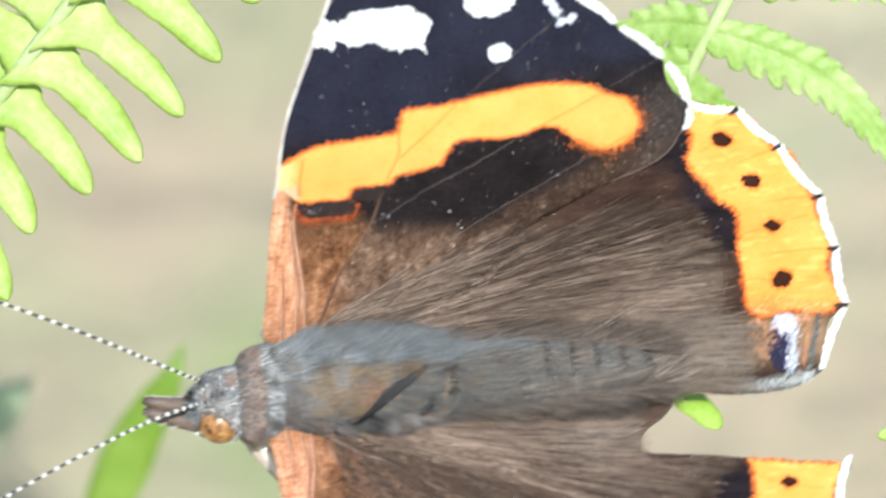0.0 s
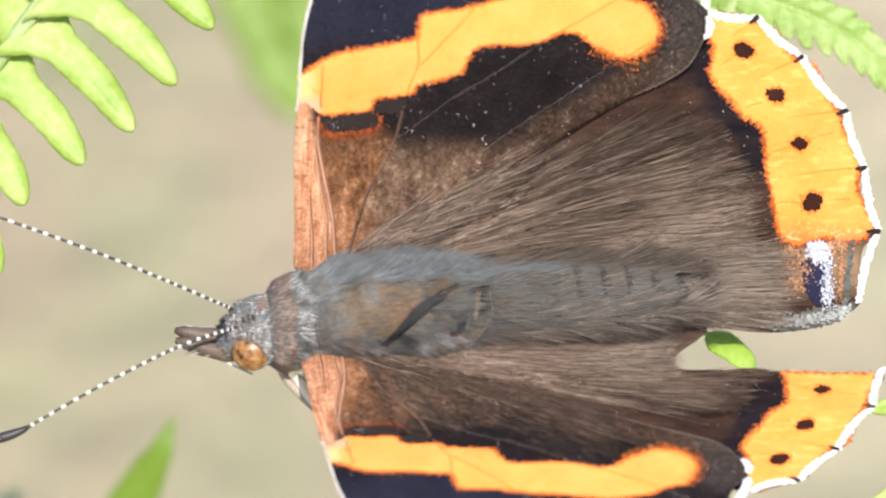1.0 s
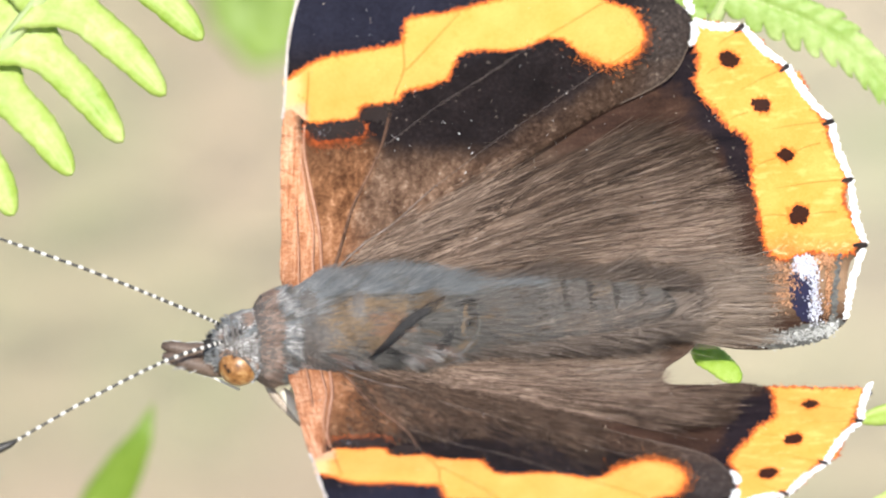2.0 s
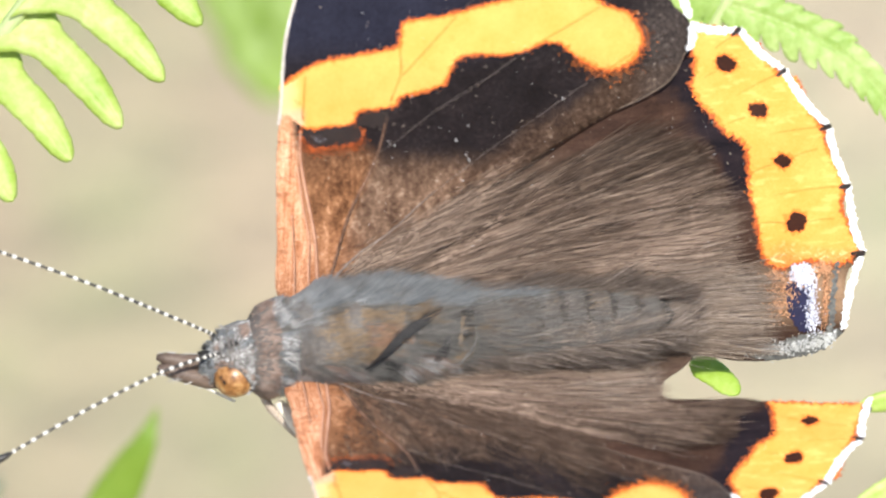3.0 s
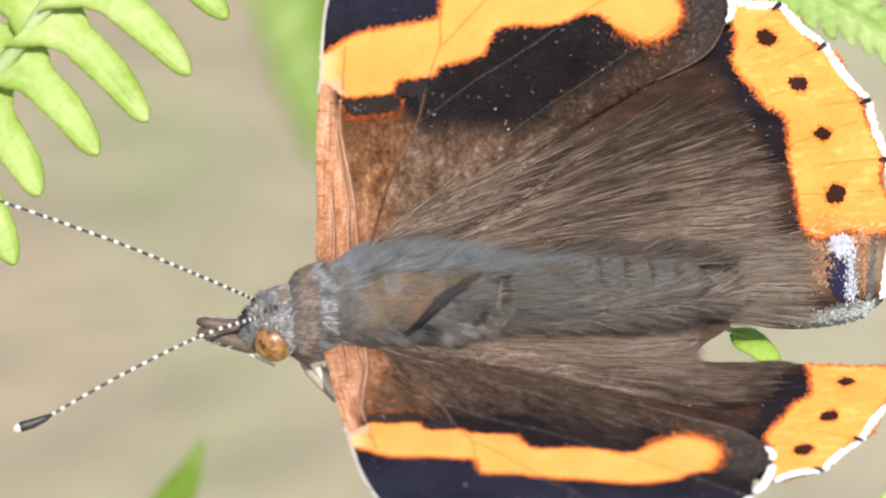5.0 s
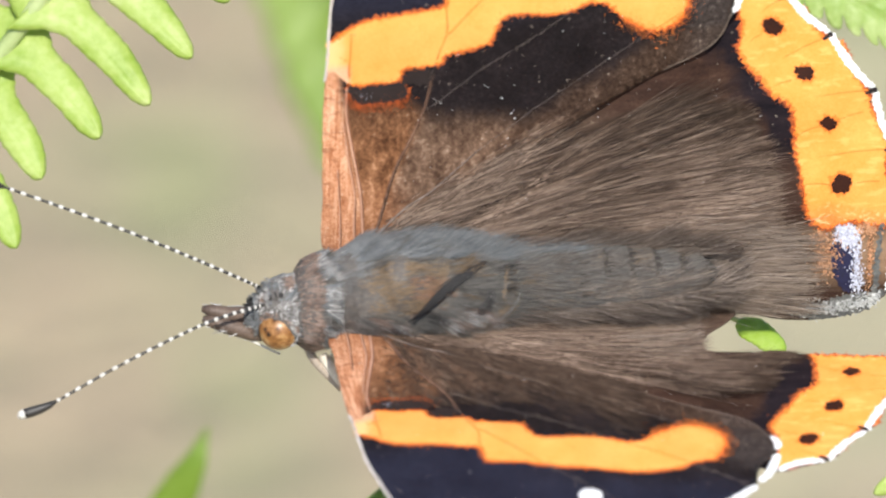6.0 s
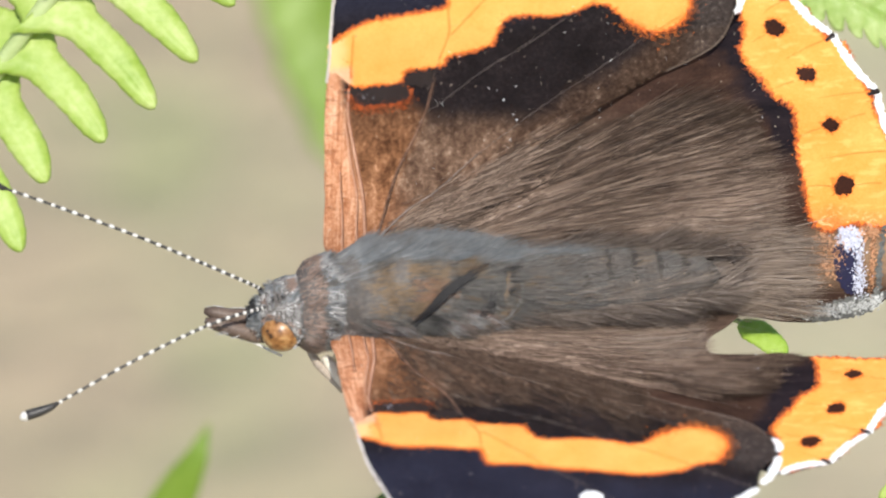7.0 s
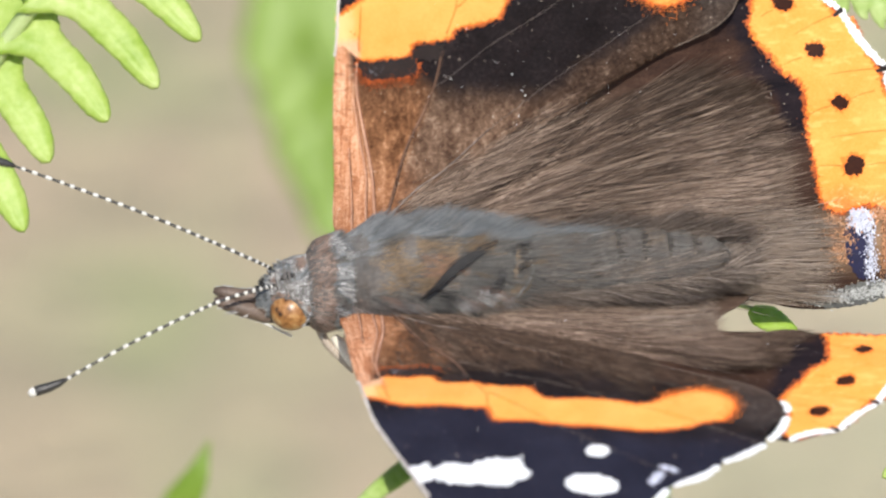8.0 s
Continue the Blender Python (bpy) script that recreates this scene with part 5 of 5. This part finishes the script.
def lobed(name, base, tip, width, parent, material, normal=(0, 0, 1), pairs=15, bow=0.0):
    """A leaflet cut on both sides of its midrib into blunt teeth, deep near the base on one side and shallow towards the tip."""
    base, tip = Vector(base), Vector(tip)
    d = tip - base
    length = d.length
    d.normalize()
    side = d.cross(Vector(normal)).normalized()
    up = side.cross(d)
    step = length / pairs
    low = -1 if side.y > 0 else 1

    def spine(t):
        return side * bow * length * math.sin(t * math.pi) - up * 0.05 * length * t * t

    def edge(sign):
        out = []
        for k in range(pairs):
            t = (k + 0.4) / pairs
            taper = max(0.0, 1 - t ** 2.6) ** 0.7 * min(1.0, 0.7 + 2 * t)
            reach = width * taper * (0.94 - 0.42 * t if sign == low else 0.62 - 0.05 * t) * random.uniform(0.88, 1.08)
            notch = width * taper * (0.46 + 0.04 * t if sign == low else 0.46 + 0.04 * t)
            lean = reach * (0.25 + 0.35 * t)
            x = k * step
            out += [(x, sign * notch), (x + 0.14 * step + lean * 0.6, sign * (notch * 0.4 + reach * 0.6)), (x + 0.22 * step + lean, sign * reach * 0.95), (x + 0.5 * step + lean * 1.05, sign * reach), (x + 0.78 * step + lean * 0.95, sign * reach * 0.9), (x + 0.9 * step + lean * 0.5, sign * (notch * 0.5 + reach * 0.45))]
        return out

    ring = [*edge(-1), (length, 0.0), *reversed(edge(1))]
    ring = [Vector((p.x, p.y)) for p in spline([(*p, 0) for p in ring], 0.12, True)]

    def height(x, y):
        s = abs(y) / width
        return 0.16 * width * (1 - s * s) - 0.10 * width * math.exp(-(s / 0.07) ** 2) + 0.035 * width * math.sin((x - abs(y) * 0.5) / step * 2 * math.pi) * min(1.0, s * 2.5)

    flat, faces = sheet(ring, height, 0.0, 0.24)
    verts = [base + d * x + side * y + up * z + spine(max(0.0, min(1.0, x / length))) for x, y, z in flat]
    leaf = shape(name, verts, faces, material, parent)
    thick = leaf.modifiers.new("thickness", "SOLIDIFY")
    thick.thickness, thick.offset = 0.08 * MM, -1.0
    rib = [base + d * length * i / 20 + spine(i / 20) + up * 0.07 * width for i in range(21)]
    v, f = tube(rib, [0.13 - 0.1 * i / 20 for i in range(21)], 6)
    shape("midvein", v, f, FERN_RIB, leaf, "pale midvein of the leaflet")
    return leaf


def stem(parent, path, r0, r1, material, name="stalk"):
    line = [Vector(path[0])]
    for p, q in zip(path, path[1:]):
        k = max(1, round((Vector(q) - Vector(p)).length / 2.5))
        line += [Vector(p).lerp(Vector(q), j / k) for j in range(1, k + 1)]
    for _ in range(6):
        line = [line[0]] + [(a + b * 2 + c) / 4 for a, b, c in zip(line, line[1:], line[2:])] + [line[-1]]
    n = len(line)
    v, f = tube(line, [r0 + (r1 - r0) * i / (n - 1) for i in range(n)], 8)
    return shape(name, v, f, material, parent)


def at(x, y, depth=0.0):
    """A point by its place across the picture plane, brought to that depth, in millimetres."""
    k = 0.031 * (463.75 - depth) / 463.75
    return Vector(((x - 784) * k, (441 - y) * k, depth))


def root_point(p, sink=30):
    """Straight down to the soil, in the focus plane's millimetres."""
    w = FOCUS @ Vector(p)
    return FOCUS.inverted() @ Vector((w.x, w.y + 0.02, -sink * MM))


def fern_thing(label):
    ob = tagged(new("fern"), label, "fern")
    ob.matrix_basis = FOCUS @ Matrix.Scale(1 / MM, 4)
    return ob


def left_fern():
    fern = fern_thing("bright green fern frond with smooth rounded leaflets")
    # along the midrib: place, and the reach of the leaflet on its near side
    row = (((270, -315), (215, 130)), ((205, -225), (212, 150)), ((140, -135), (210, 167)), ((75, -48), (209, 179)), ((20, 22), (189, 192)), ((-38, 99), (158, 174)), ((-95, 180), (112, 165)), ((-155, 262), (128, 205)), ((-215, 350), (120, 200)), ((-280, 440), (110, 190)))
    line = []
    for i, (p, reach) in enumerate(row):
        depth = -10.5 - 0.6 * i
        base = at(*p, depth)
        line.append(base + Vector((0, 0, 0.15)))
        pinnule("leaflet", base, at(p[0] + reach[0], p[1] + reach[1], depth + 1.5), 2.4, fern, FERN, (0.1, 0.15, 1), bow=-0.05, web=1.5)
        pinnule("leaflet", base, at(p[0] - 0.95 * reach[0] - 10, p[1] - 0.6 * reach[1], depth - 1.5), 2.5, fern, FERN, (-0.1, 0.1, 1), web=0.95)
    line.append(at(-420, 640, -17))
    down = root_point(at(-420, 640, -20))
    stem(fern, [p + Vector((0, 0, 0.08)) for p in line], 0.36, 0.7, FERN_RIB, "midrib")
    stem(fern, [line[-1], line[-1] + Vector((-4, -14, -4)), down], 0.7, 2.2, FERN_RIB)


def right_fern():
    fern = fern_thing("bright green fern frond with toothed leaflets")
    d = -16.0
    line = [at(1300, -160, d), at(1252, -70, d), at(1205, 15, d - 0.3), at(1162, 95, d - 0.5), at(1120, 190, d - 1)]
    stem(fern, [p + Vector((0, 0, 0.45)) for p in line], 0.38, 0.44, FERN_RIB, "midrib")
    leaves = (((1222, 2), (1566, 264), 2.35, -0.12), ((1165, 85), (1262, 150), 1.5, 0), ((1262, -105), (1640, -20), 2.4, -0.10),
              ((1214, -8), (1045, 2), 2.3, 0.05), ((1180, 60), (1010, 70), 2.3, 0), ((1255, -90), (1090, -150), 2.6, 0), ((1290, -150), (1600, -190), 2.6, 0))
    for (x0, y0), (x1, y1), w, bow in leaves:
        lobed("leaflet", at(x0, y0, d), at(x1, y1, d - 1.5), w * 0.98, fern, PALE_FERN, (0.1, 0.05, 1), pairs=round((at(x1, y1) - at(x0, y0)).length / 1.08), bow=bow)
    low = at(1120, 190, d - 1)
    stem(fern, [low, low + Vector((-3, -14, -10)), low + Vector((-3, -40, -40)), root_point(low + Vector((-3, -40, -60)))], 0.4, 2.0, FERN_RIB)
    return fern


def under_fern():
    """The frond on which the butterfly sits."""
    fern = fern_thing("green fern frond carrying the butterfly")
    d = -9.0
    line = [at(560, 575, -7.0), at(640, 580, -7.2), at(780, 590, -7.2), at(980, 600, d), at(1060, 660, -14), at(1040, 800, -28), at(990, 1000, -45)]
    stem(fern, line, 0.3, 0.6, FERN_RIB, "midrib")
    for (x0, y0), (x1, y1), w in (((1060, 640), (1165, 738), 1.7), ((900, 620), (960, 760), 2.2), ((1300, 90), (1440, 332), 1.7)):
        pinnule("leaflet", at(x0, y0, d + 2.0), at(x1, y1, d + 2.8), w, fern, PERCH_LEAF, (0.0, 0.2, 1), web=0.0)
    pinnule("leaflet", at(1222, 592, d + 3.6), at(1299, 649, d + 5.4), 1.75, fern, PERCH_LEAF, (0.25, 0.35, 1), web=0.0)
    pinnule("leaflet", at(730, 843, 13), at(520, 985, 18), 1.35, fern, PALE_FERN, (0.0, 0.2, 1), web=0.0)
    stem(fern, [at(980, 600, d), at(900, 700, -8), at(800, 815, 4), at(730, 843, 13)], 0.3, 0.2, FERN_RIB)
    stem(fern, [at(1140, 560, d - 0.3), at(1175, 566, d), at(1222, 592, d + 3.6)], 0.2, 0.15, FERN_RIB)
    stem(fern, [at(980, 600, d), at(1140, 560, d - 0.3), at(1240, 330, d - 0.6), at(1330, 120, d - 0.3)], 0.3, 0.25, FERN_RIB, "midrib")
    low = line[-1]
    stem(fern, [low, low + Vector((0, -20, -10)), root_point(low + Vector((2, -40, -20)))], 0.6, 2.0, FERN_RIB)
    return fern


def low_fern():
    fern = fern_thing("green fern frond with narrow leaflets beside the wings")
    d = -14.0
    line = [at(1760, 560, d), at(1700, 690, d), at(1665, 800, d), at(1640, 930, d), at(1640, 1100, d - 6)]
    stem(fern, line, 0.25, 0.5, FERN_RIB, "midrib")
    for (x0, y0), (x1, y1) in (((1700, 690), (1515, 712)), ((1665, 800), (1492, 905)), ((1640, 930), (1500, 1060)), ((1690, 700), (1850, 760)), ((1665, 800), (1830, 880))):
        pinnule("leaflet", at(x0, y0, d), at(x1, y1, d + 1.0), 1.6, fern, FERN, (0.0, -0.2, 1))
    stem(fern, [line[-1], line[-1] + Vector((2, -20, -8)), root_point(line[-1] + Vector((4, -40, -20)))], 0.5, 2.0, FERN_RIB)


left_fern()
swaying = right_fern()
low_fern()
perch = under_fern()


def blade(name, label, spine, width, material):
    """A single broad blade of a plant behind, on its own stalk from the soil."""
    ob = fern_thing(label)
    ob.name = name
    ob["category"] = "plant"
    base, tip = Vector(spine[0]), Vector(spine[-1])
    line = spline(spine, 3.0)
    n = len(line)
    verts, faces = [], []
    for i, p in enumerate(line):
        t = i / (n - 1)
        tan = (line[min(i + 1, n - 1)] - line[max(i - 1, 0)]).normalized()
        side = tan.cross(Vector((-0.05, 0.2, 1))).normalized()
        w = width * 0.5 * (1 - t ** 1.8) ** 0.8 * min(1, 0.35 + 2.5 * t) + 0.02
        for s in (-1, -0.5, 0, 0.5, 1):
            verts.append(p + side * s * w + Vector((0, 0, 0.06 * w * (1 - abs(s)))))
    for i in range(n - 1):
        for j in range(4):
            k = i * 5 + j
            faces.append((k, k + 1, k + 6, k + 5))
    leaf = shape("blade", verts, faces, material, ob)
    thick = leaf.modifiers.new("thickness", "SOLIDIFY")
    thick.thickness, thick.offset = 0.2 * MM, -1.0
    stem(ob, [base, base + Vector((-2, -12, -8)), root_point(base + Vector((-4, -30, -30)))], width * 0.12, width * 0.2, material)
    return ob


blade("grass_blade", "green pointed blade behind the butterfly", [at(140, 1080, -84), at(225, 890, -82), at(280, 790, -80), at(302, 728, -80)], 4.0, SHADE_LEAF)
blade("grass_blade", "pale green blade far behind", [at(-330, 1250, -120), at(-190, 1080, -118), at(-60, 970, -115), at(40, 860, -112)], 8.0, PALE_LEAF)


def hanging_leaf():
    """A frond tip far behind, hanging down from a tall stalk."""
    ob = fern_thing("tall green frond hanging far behind")
    ob["category"] = "plant"
    top = at(420, -700, -270)
    line = [top, at(450, -400, -270), at(490, -200, -270), at(535, -10, -270), at(555, 140, -270)]
    stem(ob, line, 1.5, 0.6, SHADE_LEAF, "midrib")
    for x, y, dx, dy in ((560, 20, 10, 160), (545, -20, -25, 160), (580, -10, 30, 175), (520, -80, -30, 150), (570, -70, 40, 175), (500, -140, -40, 160), (550, -130, 50, 190), (480, -220, -50, 160), (530, -220, 60, 200), (460, -330, -60, 190), (505, -330, 70, 210)):
        pinnule("leaflet", at(x - 6, y + 30, -270), at(x + dx - 6, y + dy + 40, -268), 6.6, ob, SHADE_LEAF, (0.1, 0.1, 1))
    stem(ob, [top, top + Vector((-30, 20, -20)), top + Vector((-60, -20, -60)), root_point(top + Vector((-70, -40, -80)))], 1.5, 3.0, SHADE_LEAF)


hanging_leaf()


# ---- what moves ----
def motions():
    walk(butterfly, [(t, pose(x, y, z, rx, ry, rz)) for t, x, y, z, rx, ry, rz, *_ in FLY_ROWS])
    for s, fore, hind in ((1, *[fores[0], hinds[0]]), (-1, *[fores[1], hinds[1]])):
        walk(fore, [(r[0], pose(0, s * 1.811 * MM, 0.887 * MM, s * (47.48 + r[7 if s > 0 else 9])) @ pose(0, 0, 0, 0, 0.68)) for r in FLY_ROWS])
        walk(hind, [(r[0], pose(0, s * 1.811 * MM, -0.266 * MM, s * (41.19 + r[8 if s > 0 else 10])) @ pose(0, 0, 0, 0, -3.72)) for r in FLY_ROWS])
    # one antenna swings a little at the start
    root = Vector((-14.6, 0.36, 1.55)) * MM
    walk(feeler, [(t, Matrix.Translation(root) @ pose(0, 0, 0, 0, 0, turn) @ Matrix.Translation(-root)) for t, turn in ((0.0, -0.8), (0.25, -2.4), (0.6, -2.4), (1.0, -0.5), (1.5, 0.0), (8.0, 0.0))])
    # the frond behind the wing tip sways with its own stalk
    still = swaying.matrix_basis.copy()
    walk(swaying, [(t, still @ Matrix.Translation((x * MM, y * MM, 0))) for t, x, y in SWAY_ROWS])
    rest = next(r for r in FLY_ROWS if r[0] == 3.5)
    home = perch.matrix_basis.copy()
    walk(perch, [(r[0], Matrix.Translation((r[1] - rest[1], r[2] - rest[2], r[3] - rest[3])) @ home) for r in FLY_ROWS])


motions()
